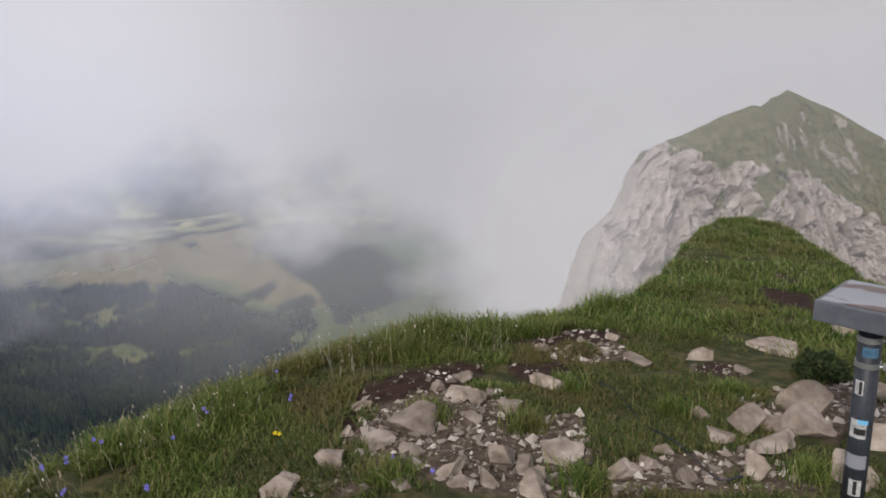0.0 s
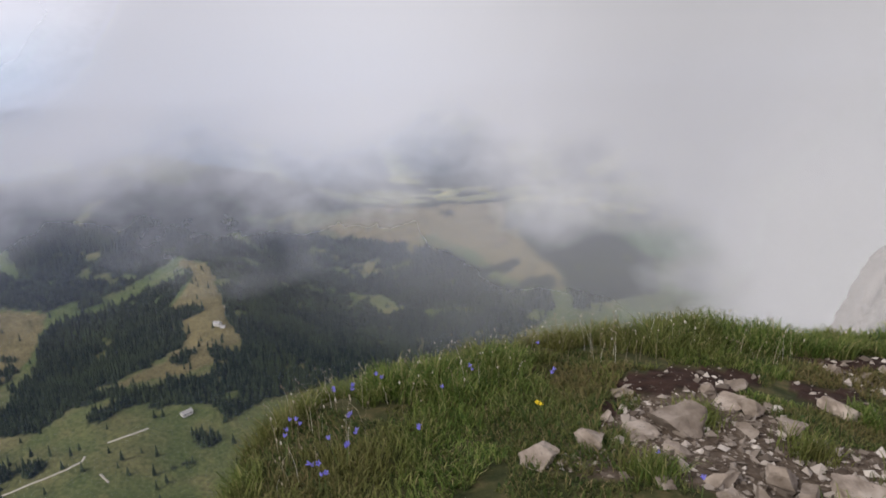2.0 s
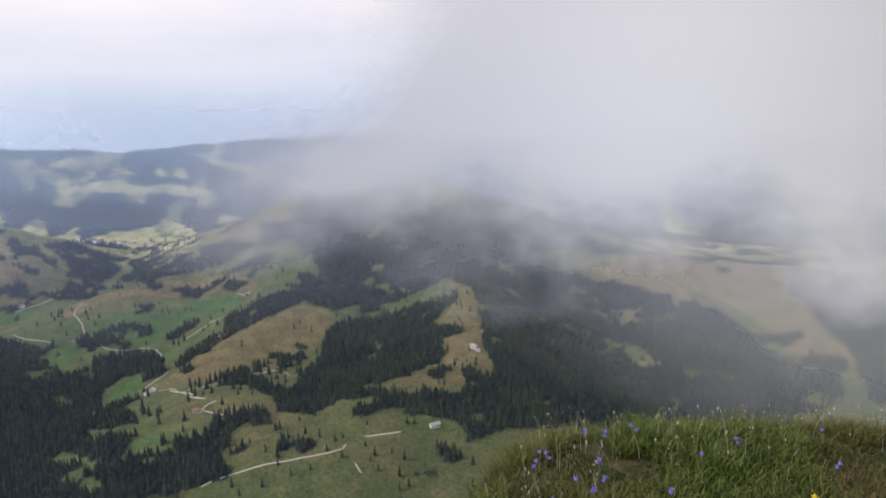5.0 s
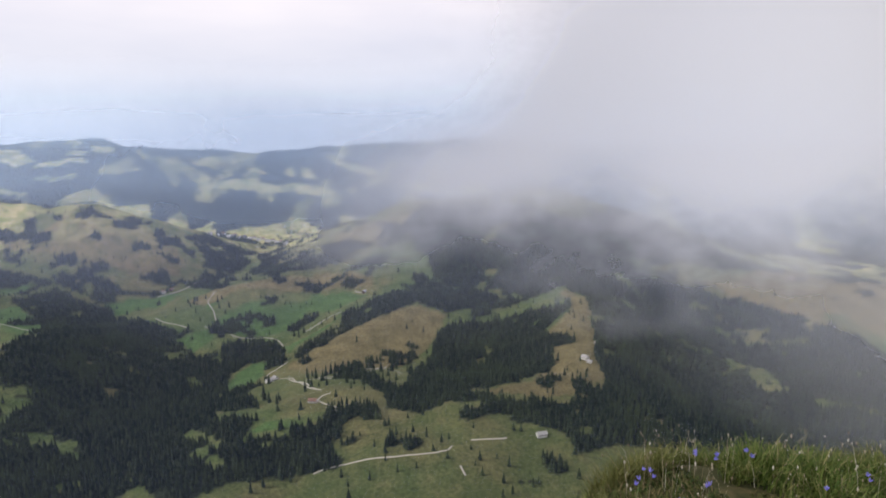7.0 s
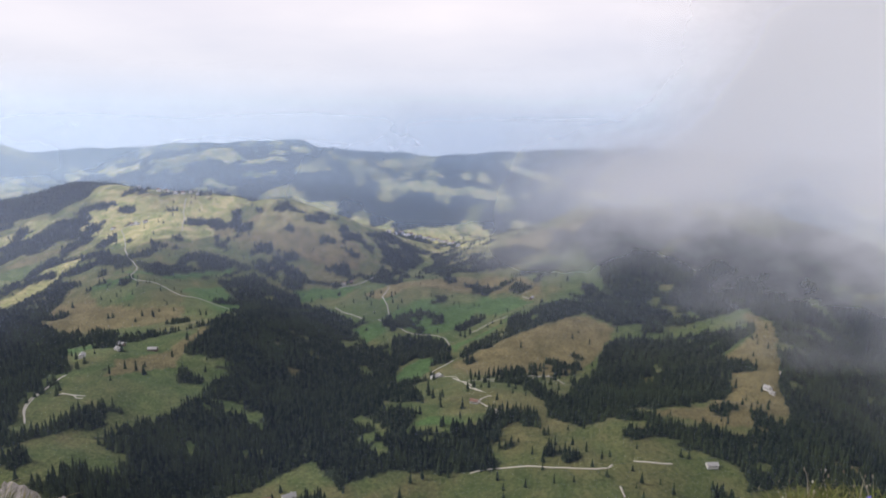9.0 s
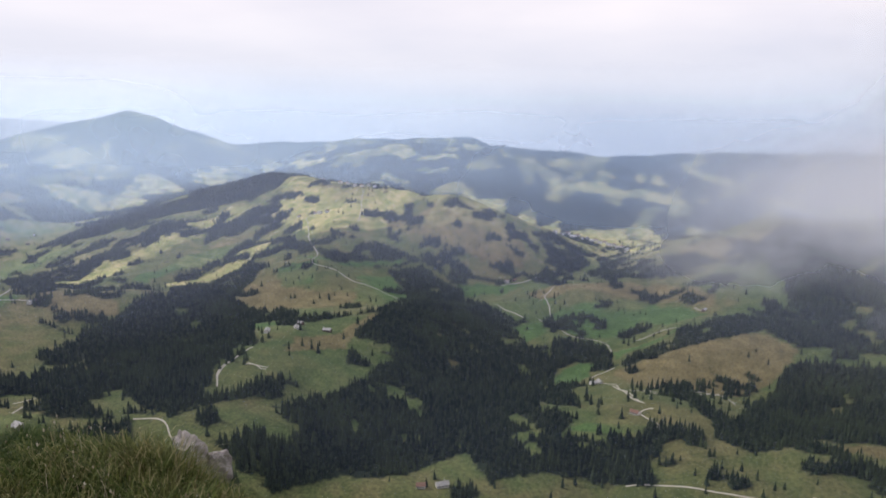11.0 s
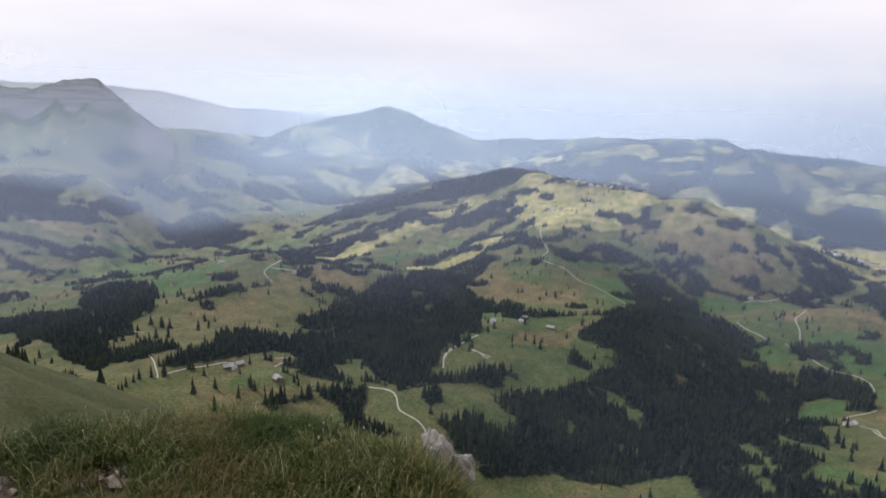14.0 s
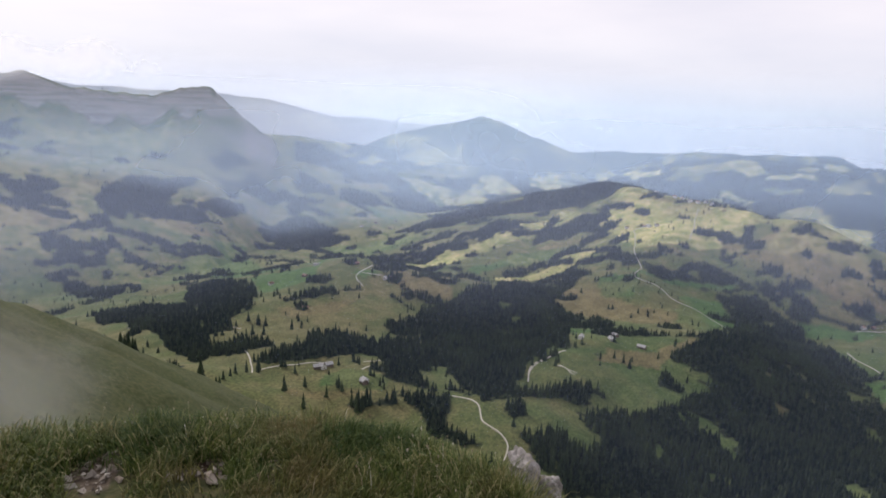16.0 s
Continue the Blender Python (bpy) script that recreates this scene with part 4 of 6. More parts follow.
slope_b = np.abs(np.gradient(GZ, axis=1) / np.maximum(np.gradient(BB, axis=1) * RR, 1e-3)).ravel()
steep = np.maximum(slope, slope_b)
gb = np.degrees(np.arctan2(-gx, gy))
far_mask = gr > 420
cover = {}
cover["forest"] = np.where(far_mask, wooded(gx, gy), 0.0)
patch = fbm(gx, gy, 260, 4, 71)
cover["green"] = np.where(far_mask, np.maximum(in_any(gx, gy, PLOTS["green"]), 0.35 * smooth(0.1, 0.5, patch)), 0.0)
cover["green"] = np.where((gr > 60) & ~far_mask, np.clip(0.25 + 0.6 * fbm(gx, gy, 22, 5, 73), 0, 1), cover["green"])
cover["dry"] = np.where((gr > 60), np.maximum(0.9 * in_any(gx, gy, PLOTS["dry"]), 0.4 * smooth(0.2, 0.6, fbm(gx, gy, 200, 4, 77))), 0.0)
cover["dry"] = np.where((gr > 60) & ~far_mask, 0.42 * smooth(0.05, 0.5, fbm(gx * 0.6 + gy * 0.3, gy * 1.3, 16, 5, 87)), cover["dry"])
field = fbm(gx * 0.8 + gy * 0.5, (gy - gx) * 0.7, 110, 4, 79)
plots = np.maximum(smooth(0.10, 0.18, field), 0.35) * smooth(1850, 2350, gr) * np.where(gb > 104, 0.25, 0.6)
# far ground takes some of the sunlit tone everywhere
cover["sunlit_hay"] = np.where(gr > 1950, plots, 0.0)
cover["sunlit_hay"] = np.maximum(cover["sunlit_hay"], in_any(gx, gy, PLOTS["sunlit_hay"]) * far_mask * np.where(gr > 2650, smooth(-0.30, -0.22, fbm(gx, gy, 62, 4, 85)), 1.0) * np.where(gr > 2750, np.where(gb > 108, 0.75, 1.0), np.clip(0.75 + 0.4 * field, 0.4, 1.0)))
crag_zone = (gr > 30) & (gr < 260) & (gb < 0) & (gb > -60)
massif_zone = (gr > 2900) & (gr < 3900) & (gb > 122)
cover["rock"] = np.where(crag_zone, smooth(0.55, 0.95, steep + 0.35 * fbm(gx, gy, 7, 3, 81)), 0.0)
cover["rock"] = np.where(massif_zone, smooth(0.8, 1.25, steep + 0.25 * fbm(gx, gy, 60, 3, 83)), cover["rock"])
cover["turf"] = 1 - smooth(16, 60, gr)
cover["alp"] = smooth(30, 80, gr) * (1 - smooth(430, 620, gr)) * 0.85
near = gr < 16
SCREES = SCREE_PLAN
SOILS = SOIL_PLAN


def in_near(x, y, polys, fray=0.08):
    wx, wy = x + fray * fbm(x, y, 0.35, 3, 91), y + fray * fbm(x, y, 0.35, 3, 97)
    got = np.zeros(np.shape(x), bool)
    for poly in polys:
        got |= inside(wx, wy, poly)
    return got


cover["scree"] = np.where(near, in_near(gx, gy, SCREES), 0.0)
cover["soil"] = np.where(near, in_near(gx, gy, SOILS), 0.0)
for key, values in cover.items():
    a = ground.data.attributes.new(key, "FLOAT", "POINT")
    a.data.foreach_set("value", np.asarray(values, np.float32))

# ---------------------------------------------------------------- gravel ways


def way(points, width):
    pts = np.array(points, float)
    seg = np.hypot(*np.diff(pts, axis=0).T)
    s = np.concatenate([[0], np.cumsum(seg)])
    t = np.linspace(0, s[-1], max(9, int(s[-1] / 8)))
    x, y = np.interp(t, s, pts[:, 0]), np.interp(t, s, pts[:, 1])
    k = np.ones(5) / 5
    for _ in range(2):
        x[2:-2], y[2:-2] = np.convolve(x, k, "valid"), np.convolve(y, k, "valid")
    x, y = x + 3 * fbm(x, y, 60, 2, 101), y + 3 * fbm(x, y, 60, 2, 103)
    dx, dy = np.gradient(x), np.gradient(y)
    n = np.hypot(dx, dy) + 1e-9
    rows = []
    for side in (-0.5, 0.5):
        px, py = x - dy / n * width * side, y + dx / n * width * side
        rows.append(np.stack([px, py, height(px, py) + 0.5], -1))
    rows += [rows[0] - (0, 0, 3), rows[1] - (0, 0, 3)]
    m = len(x)
    i = np.arange(m - 1)
    faces = np.concatenate([np.stack([a * m + i, a * m + i + 1, b * m + i + 1, b * m + i], -1) for a, b in ((0, 1), (2, 0), (1, 3))])
    ob = link_mesh("gravel_road", np.concatenate(rows), faces, MAT_ROAD, flat=False)
    tagged(ob, "pale gravel farm road across the pastures", "road", kind="structure")


for points in PLOTS["road"]:
    far = np.hypot(*np.mean(points, axis=0))
    if len(points) > 1:
        way(points, 1.9 if far < 1500 else 1.7)

# ---------------------------------------------------------------- woods


def scatter(count, lo, hi, seed):
    """Even points by area over the wide view."""
    rng = np.random.default_rng(seed)
    b, r = np.radians(rng.uniform(-12, 150, count)), np.sqrt(rng.uniform(lo * lo, hi * hi, count))
    return -np.sin(b) * r, np.cos(b) * r, rng


def conifers(x, y, tall, rng, tiers=((0.04, 1.0, 0.66), (0.40, 0.62, 1.0)), sides=5):
    """Vertices and faces of many small firs; each tier has a foot, a width and a tip."""
    n, z = len(x), height(x, y)
    wide = tall * rng.uniform(0.15, 0.22, n)
    ang = rng.uniform(0, 6.28, n)[:, None] + np.arange(sides) * 2 * np.pi / sides
    rows, tri, i = [], [], np.arange(sides)
    for t, (foot, share, tip) in enumerate(tiers):
        reach = (share * wide)[:, None] * rng.uniform(0.72, 1.28, (n, sides))
        a = ang + 0.6 * t
        rows.append(np.stack([x[:, None] + np.cos(a) * reach, y[:, None] + np.sin(a) * reach, (z + foot * tall)[:, None] + 0 * a], -1))
        rows.append(np.stack([x, y, z + tip * tall], -1)[:, None])
        first = t * (sides + 1)
        tri.append(np.stack([first + i, first + (i + 1) % sides, np.full(sides, first + sides)], -1))
    k = len(tiers) * (sides + 1)
    return np.concatenate(rows, 1).reshape(-1, 3), (np.arange(n)[:, None, None] * k + np.concatenate(tri)).reshape(-1, 3)


def wood(count, lo, hi, seed, tall_lo, tall_hi, lone_share=0.02, **shape):
    x, y, rng = scatter(count, lo, hi, seed)
    lone = (rng.uniform(0, 1, count) < lone_share) & (fbm(x, y, 160, 3, 115) > 0.0)
    keep = wooded(x, y) | lone
    x, y = x[keep], y[keep]
    tall = rng.uniform(tall_lo, tall_hi, len(x)) * (1 + 0.25 * fbm(x, y, 120, 2, 113))
    v, f = conifers(x, y, tall, rng, **shape)
    ob = link_mesh("conifer_wood", v, f, MAT_NEEDLES)
    tagged(ob, "dense dark green conifer forest on the slopes", "forest", kind="stuff")


wood(64000, 420, 1250, 201, 10, 20, tiers=((0.03, 1.0, 0.5), (0.26, 0.74, 0.76), (0.52, 0.46, 1.0)), sides=6)
wood(60000, 1250, 1750, 204, 9, 17)
wood(150000, 1750, 2750, 202, 8, 14)
wood(110000, 2750, 3900, 203, 9, 14, tiers=((0.0, 1.1, 1.0),), sides=4)

# ---------------------------------------------------------------- haze and mist: thin curtains that scatter the sky's light


def mist_material(name, tint, build, lit_tint=None):
    m = Nodes(name)
    m.tree.nodes.remove(m.bsdf)
    sep = m.node("ShaderNodeSeparateXYZ")
    m.link(m.node("ShaderNodeTexCoord").outputs["Object"], sep.inputs[0])
    x, y, z = sep.outputs
    bearing = m.math("MULTIPLY", m.math("ARCTAN2", m.math("MULTIPLY", x, -1.0), y), 57.2958)
    flat = m.math("POWER", m.math("ADD", m.math("MULTIPLY", x, x), m.math("MULTIPLY", y, y)), 0.5)
    rise = m.math("MULTIPLY", m.math("ARCTAN2", z, flat), 57.2958)
    alpha = m.math("MULTIPLY", build(m, bearing, rise), m.attr("clear_of_ground"))
    clear = m.node("ShaderNodeBsdfTransparent")
    # droplets take the light of the whole sky above, whichever way the curtain faces
    veil, mixer = m.node("ShaderNodeAddShader"), m.node("ShaderNodeMixShader")
    for k, (kind, way_up) in enumerate((("ShaderNodeBsdfDiffuse", 1.0), ("ShaderNodeBsdfTranslucent", -1.0))):
        n, up = m.node(kind), m.node("ShaderNodeCombineXYZ", Z=way_up)
        m.link(m.math("DIVIDE", m.math("MULTIPLY", x, -0.35), flat), up.inputs["X"])
        m.link(m.math("DIVIDE", m.math("MULTIPLY", y, -0.35), flat), up.inputs["Y"])
        # the cloud's brighter sunward side is put into its colour, by bearing
        if lit_tint:
            m.link(m.mix(m.level(bearing, 0.0, 34.0), tint, lit_tint), n.inputs["Color"])
        else:
            n.inputs["Color"].default_value = (*tint, 1)
        unit = m.node("ShaderNodeVectorMath")
        unit.operation = "NORMALIZE"
        m.link(up.outputs[0], unit.inputs[0])
        m.link(unit.outputs[0], n.inputs["Normal"])
        m.link(n.outputs[0], veil.inputs[k])
    m.link(alpha, mixer.inputs[0])
    m.link(clear.outputs[0], mixer.inputs[1])
    m.link(veil.outputs[0], mixer.inputs[2])
    m.link(mixer.outputs[0], m.tree.nodes["Material Output"].inputs["Surface"])
    return m.mat


def curtain(name, dist, b0, b1, z0, z1, material, label, lean=0.0, soft=0.10):
    b = np.radians(np.arange(b0, b1 + 0.1, 0.7))
    z = np.linspace(z0, z1, 64)
    B, Z = np.meshgrid(b, z)
    R = dist * (1 + 0.03 * np.sin(B * 5)) + lean * (Z - z0)
    i = np.arange(len(z) * len(b)).reshape(len(z), len(b))
    quads = np.stack([i[:-1, :-1], i[:-1, 1:], i[1:, 1:], i[1:, :-1]], -1).reshape(-1, 4)
    ob = link_mesh(name, np.stack([-np.sin(B) * R, np.cos(B) * R, Z], -1).reshape(-1, 3), quads, material, flat=False)
    # mist thins out towards the ground that it drifts over
    thin = smooth(0, soft * dist, Z - height(-np.sin(B) * R, np.cos(B) * R))
    a = ob.data.attributes.new("clear_of_ground", "FLOAT", "POINT")
    a.data.foreach_set("value", thin.ravel().astype(np.float32))
    ob.visible_shadow = False
    return tagged(ob, label, "mist", kind="structure")


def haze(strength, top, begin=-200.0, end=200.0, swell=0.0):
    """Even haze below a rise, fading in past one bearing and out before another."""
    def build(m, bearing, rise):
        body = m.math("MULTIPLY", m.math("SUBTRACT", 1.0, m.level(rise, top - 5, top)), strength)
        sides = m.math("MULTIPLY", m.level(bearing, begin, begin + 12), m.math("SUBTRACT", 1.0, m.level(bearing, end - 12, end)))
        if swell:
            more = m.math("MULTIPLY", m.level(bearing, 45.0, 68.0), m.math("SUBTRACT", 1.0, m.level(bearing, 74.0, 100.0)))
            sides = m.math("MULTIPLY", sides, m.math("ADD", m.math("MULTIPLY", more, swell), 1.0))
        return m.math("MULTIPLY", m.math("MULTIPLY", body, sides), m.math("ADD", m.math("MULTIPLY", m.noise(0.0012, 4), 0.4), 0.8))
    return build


def bank(begin, end):
    """The cloud that lies over the ridge: thick on high, torn and thin below, as far as a bearing."""
    def build(m, bearing, rise):
        wisps = m.noise(0.0030, 6, 0.52, (1, 1, 1.5))
        torn = m.math("MULTIPLY", m.math("SUBTRACT", wisps, 0.5), 22.0)
        # the rise of its lower edge, from -30 to 0 degrees, by bearing from -40 to 80
        low = m.ramp(m.level_line(bearing, -40.0, 80.0), (0.0, (0.5,) * 3), (0.16, (0.42,) * 3), (0.25, (0.16,) * 3), (0.29, (0.24,) * 3), (0.39, (0.62,) * 3), (0.58, (0.70,) * 3), (0.70, (0.69,) * 3), (0.80, (0.72,) * 3), (1.0, (0.95,) * 3))
        edge = m.math("SUBTRACT", m.math("MULTIPLY", low, 30.0), 30.0)
        over = m.math("ADD", m.math("SUBTRACT", rise, edge), torn)
        thick = m.math("MAXIMUM", m.level(over, -8.0, 5.0), m.math("MULTIPLY", m.level(over, -26.0, 0.0), m.math("SUBTRACT", 0.34, m.math("MULTIPLY", m.level(bearing, 14.0, 38.0), 0.31))))
        thick = m.math("MULTIPLY", thick, m.level(m.math("ADD", bearing, torn), begin, begin + 22.0))
        thick = m.math("MULTIPLY", thick, m.math("SUBTRACT", 1.0, m.math("MULTIPLY", m.math("MULTIPLY", m.level(bearing, 6.0, 36.0), m.level(rise, -12.0, 2.0)), 0.08)))
        return m.math("MULTIPLY", thick, m.math("SUBTRACT", 0.97, m.math("MULTIPLY", m.level(m.math("ADD", m.math("ADD", bearing, torn), m.math("MULTIPLY", m.math("ADD", rise, 3.0), 1.2)), end - 18.0, end), 0.97)))
    return build


def wisp(b_mid, b_half, r_mid, r_half, strength, scale):
    def build(m, bearing, rise):
        across = m.math("DIVIDE", m.math("SUBTRACT", bearing, b_mid), b_half)
        up = m.math("DIVIDE", m.math("SUBTRACT", rise, r_mid), r_half)
        d = m.math("POWER", m.math("ADD", m.math("MULTIPLY", across, across), m.math("MULTIPLY", up, up)), 0.5)
        torn = m.math("MULTIPLY", m.math("SUBTRACT", m.noise(scale, 6, 0.55), 0.5), 1.6)
        return m.math("MULTIPLY", m.math("SUBTRACT", 1.0, m.level(m.math("ADD", d, torn), 0.25, 1.0)), strength)
    return build


# aerial haze is put into sheets as a blue tint, paler farther off
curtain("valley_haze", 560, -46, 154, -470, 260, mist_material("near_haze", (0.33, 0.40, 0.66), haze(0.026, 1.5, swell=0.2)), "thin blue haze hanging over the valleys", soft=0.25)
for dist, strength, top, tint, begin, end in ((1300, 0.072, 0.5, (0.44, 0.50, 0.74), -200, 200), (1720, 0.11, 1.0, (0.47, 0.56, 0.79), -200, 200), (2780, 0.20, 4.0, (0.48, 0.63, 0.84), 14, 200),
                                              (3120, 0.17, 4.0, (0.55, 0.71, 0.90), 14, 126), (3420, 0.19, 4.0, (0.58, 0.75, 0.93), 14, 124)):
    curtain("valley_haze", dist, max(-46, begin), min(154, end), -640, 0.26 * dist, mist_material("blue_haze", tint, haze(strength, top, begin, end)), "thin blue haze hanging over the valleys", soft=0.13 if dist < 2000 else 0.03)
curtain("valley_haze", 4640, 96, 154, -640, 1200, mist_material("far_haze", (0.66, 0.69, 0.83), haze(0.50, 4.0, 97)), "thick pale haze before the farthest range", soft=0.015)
curtain("cloud_bank", 950, -60, 90, -620, 700, mist_material("grey_cloud", (0.41, 0.41, 0.42), bank(-90.0, 66.0), (0.69, 0.695, 0.725)), "grey cloud drifting over the mountain ridge")
curtain("mist_wisp", 76, -60, 10, -60, 44, mist_material("crag_mist", (0.44, 0.44, 0.44), wisp(-22, 22, -8, 22, 0.23, 0.02)), "thin mist drifting round the limestone crag")
curtain("mist_wisp", 70, -52, 10, -50, 40, mist_material("crag_side_mist", (0.44, 0.44, 0.44), wisp(-11, 12, -12, 18, 0.24, 0.015)), "thin mist drifting round the limestone crag")
curtain("mist_wisp", 64, -52, 10, -50, 40, mist_material("low_crag_mist", (0.44, 0.44, 0.44), wisp(-9, 9, -18, 13, 0.23, 0.018)), "thin mist drifting round the limestone crag")
curtain("mist_wisp", 150, 112, 172, -110, 40, mist_material("slope_mist", (0.36, 0.35, 0.35), wisp(147, 10, -22, 7, 0.24, 0.03)), "pale mist creeping up the grass slope")
curtain("cloud_puff", 3250, 124, 154, -150, 400, mist_material("white_cloud_cap", (0.70, 0.68, 0.72), wisp(140, 10.5, 2.3, 1.9, 0.55, 0.004)), "white cloud cap on the limestone wall")


# ---------------------------------------------------------------- the limestone crag along the ridge


def crag_material():
    m = Nodes("limestone_crag", 0.95)
    big, mid, fine = m.noise(0.12, 5, 0.6), m.noise(0.9, 7, 0.68), m.noise(5, 5, 0.65)
    c = m.ramp(mid, (0.32, (0.21, 0.18, 0.165)), (0.44, (0.36, 0.315, 0.295)), (0.60, (0.48, 0.425, 0.405)))
    c = m.mix(m.math("MULTIPLY", m.level(fine, 0.54, 0.66), 0.4), c, (0.20, 0.175, 0.155))
    c = m.mix(m.math("MULTIPLY", m.level(big, 0.5, 0.62), 0.35), c, (0.30, 0.235, 0.20))
    turf = m.ramp(mid, (0.38, (0.055, 0.066, 0.024)), (0.50, (0.105, 0.105, 0.048)), (0.62, (0.18, 0.155, 0.095)))
    c = m.mix(m.attr("turfed"), c, turf)
    m.base(c)
    m.bump(m.math("ADD", mid, m.math("MULTIPLY", fine, 0.4)), 1.0, 0.45)
    return m.mat


def cells(x, y, size, seed):
    """Each broken block's own value, and how far inside the block a place lies."""
    x, y = x / size, y / size
    ix, iy = np.floor(x).astype(np.int64), np.floor(y).astype(np.int64)
    first, second, value = np.full(x.shape, 9.0), np.full(x.shape, 9.0), np.zeros(x.shape)
    for dx in (-1, 0, 1):
        for dy in (-1, 0, 1):
            cx, cy = ix + dx, iy + dy
            d = np.hypot(cx + lattice(cx, cy, seed) - x, cy + lattice(cx, cy, seed + 1) - y)
            nearer = d < first
            second = np.where(nearer, first, np.minimum(second, d))
            value = np.where(nearer, lattice(cx, cy, seed + 2), value)
            first = np.where(nearer, d, first)
    return value * 2 - 1, second - first


def crag():
    """Broken rock below a crest, split into blocks, with turf on what lies flat."""
    pts = np.array([polar(*c) for c in CRAG])
    seg = np.hypot(*np.diff(pts[:, :2], axis=0).T)
    s = np.concatenate([[0], np.cumsum(seg)])
    u, v = np.linspace(0, s[10] + 26, 560), np.concatenate([np.linspace(-6, 5, 36), np.linspace(5.2, 62, 270)])
    U, V = np.meshgrid(u, v)
    cx, cy, cz = (np.interp(U, s, pts[:, k]) for k in range(3))
    cz = cz + (0.4 + 0.9 * (1 - smooth(10, 26, U))) * fbm(U, 0 * U, 6, 4, 301)
    # outwards: towards the summit and the drop beside it
    ox, oy = 0.12, -0.99
    cap = np.clip(V, -6, 5)
    down = np.maximum(0, V - 5)
    out = cap * 0.9 + down * 0.50
    drop = 0.03 * cap * cap * np.sign(cap) + np.where(cap < 0, 0.5 * -cap, 0.28 * cap) + down * 0.84
    WU, WV = U + 0.9 * fbm(U, V, 3, 3, 331), V + 0.9 * fbm(U, V, 3, 3, 333)
    # grass holds on the middle of the face, bare rock on its flanks
    bare = smooth(-0.25, 0.1, 0.6 * fbm(U, V, 9, 4, 315) + 0.6 * fbm(U, V, 2.4, 3, 317) + 0.9 * (1 - smooth(14, 26, U)) + 0.9 * smooth(24, 42, U + 0.9 * V - 22) - 0.1 - (1.7 * smooth(22, 34, U) + 0.7) * (1 - smooth(3, 8, V - 0.30 * np.maximum(0, U - 20))) * smooth(12, 20, U))
    rock_on = np.maximum(bare, 0.30 * smooth(1, 6, V))
    (b1, e1), (b2, e2), (b3, e3) = cells(WU, WV * 0.7, 4.6, 341), cells(WU, WV, 1.9, 351), cells(WU, WV, 0.85, 361)
    blocks = 1.5 * b1 + 0.85 * b2 + 0.4 * b3 - 0.6 * (1 - smooth(0, 0.14, e1)) - 0.3 * (1 - smooth(0, 0.16, e2))
    ribs = 2.0 * fbm(U, V * 0.35, 10, 3, 303) * smooth(5, 12, V)
    out = out + ribs + rock_on * blocks + 0.15 * fbm(U, V, 1.5, 3, 311)
    x, y, z = cx + ox * out, cy + oy * out, cz - drop + rock_on * 0.45 * blocks
    i = np.arange(U.size).reshape(U.shape)
    quads = np.stack([i[:-1, :-1], i[1:, :-1], i[1:, 1:], i[:-1, 1:]], -1).reshape(-1, 4)
    ob = link_mesh("rock_crag", np.stack([x, y, z], -1).reshape(-1, 3), quads, crag_material())
    turfed = 1 - smooth(0.35, 0.6, bare + 0.5 * smooth(0.45, 0.8, b2) * smooth(1, 5, V))
    a = ob.data.attributes.new("turfed", "FLOAT", "POINT")
    a.data.foreach_set("value", turfed.ravel().astype(np.float32))
    return tagged(ob, "pale weathered limestone crag with turf along its crest", "cliff", kind="structure")


crag()

# ---------------------------------------------------------------- the summit: turf, stones, flowers
MAT_GRASS = island_tinted("alpine_grass", [(0.0, (0.024, 0.050, 0.009)), (0.42, (0.088, 0.142, 0.025)), (0.8, (0.165, 0.205, 0.048)), (1.0, (0.32, 0.29, 0.13))], 0.6, 0.35, patches=(0.150, 0.122, 0.045), patchy=0.6, patch_scale=1.1)
MAT_SHORT = island_tinted("trodden_grass", [(0.0, (0.038, 0.062, 0.014)), (0.5, (0.085, 0.105, 0.028)), (0.8, (0.140, 0.128, 0.046)), (1.0, (0.23, 0.18, 0.095))], 0.7, 0.25, patches=(0.165, 0.112, 0.052), patchy=0.55, patch_scale=1.3)
MAT_RIM = island_tinted("rim_grass", [(0.0, (0.018, 0.036, 0.007)), (0.4, (0.066, 0.100, 0.020)), (0.78, (0.150, 0.165, 0.046)), (1.0, (0.36, 0.31, 0.17))], 0.6, 0.35, patches=(0.180, 0.122, 0.054), patchy=0.6, patch_scale=1.6)
MAT_TUSSOCK = island_tinted("tussock_grass", [(0.0, (0.020, 0.042, 0.010)), (0.6, (0.055, 0.092, 0.020)), (1.0, (0.11, 0.13, 0.036))], 0.6, 0.35)
MAT_HERB = island_tinted("herb_leaves", [(0.0, (0.018, 0.036, 0.010)), (0.6, (0.050, 0.088, 0.020)), (1.0, (0.12, 0.14, 0.04))], 0.65, 0.25, patches=(0.11, 0.085, 0.035), patchy=0.5, patch_scale=1.3)
MAT_STRAW = island_tinted("seed_heads", [(0.0, (0.22, 0.17, 0.11)), (0.6, (0.42, 0.36, 0.26)), (1.0, (0.70, 0.66, 0.58))], 0.8, 0.3)
MAT_PEBBLE = island_tinted("limestone_pebbles", [(0.0, (0.07, 0.053, 0.042)), (0.5, (0.20, 0.166, 0.14)), (0.85, (0.36, 0.315, 0.28)), (1.0, (0.54, 0.49, 0.445))])
MAT_BLUE = island_tinted("bellflower_blue", [(0.0, (0.16, 0.15, 0.55)), (1.0, (0.26, 0.24, 0.72))], 0.6, 0.3)
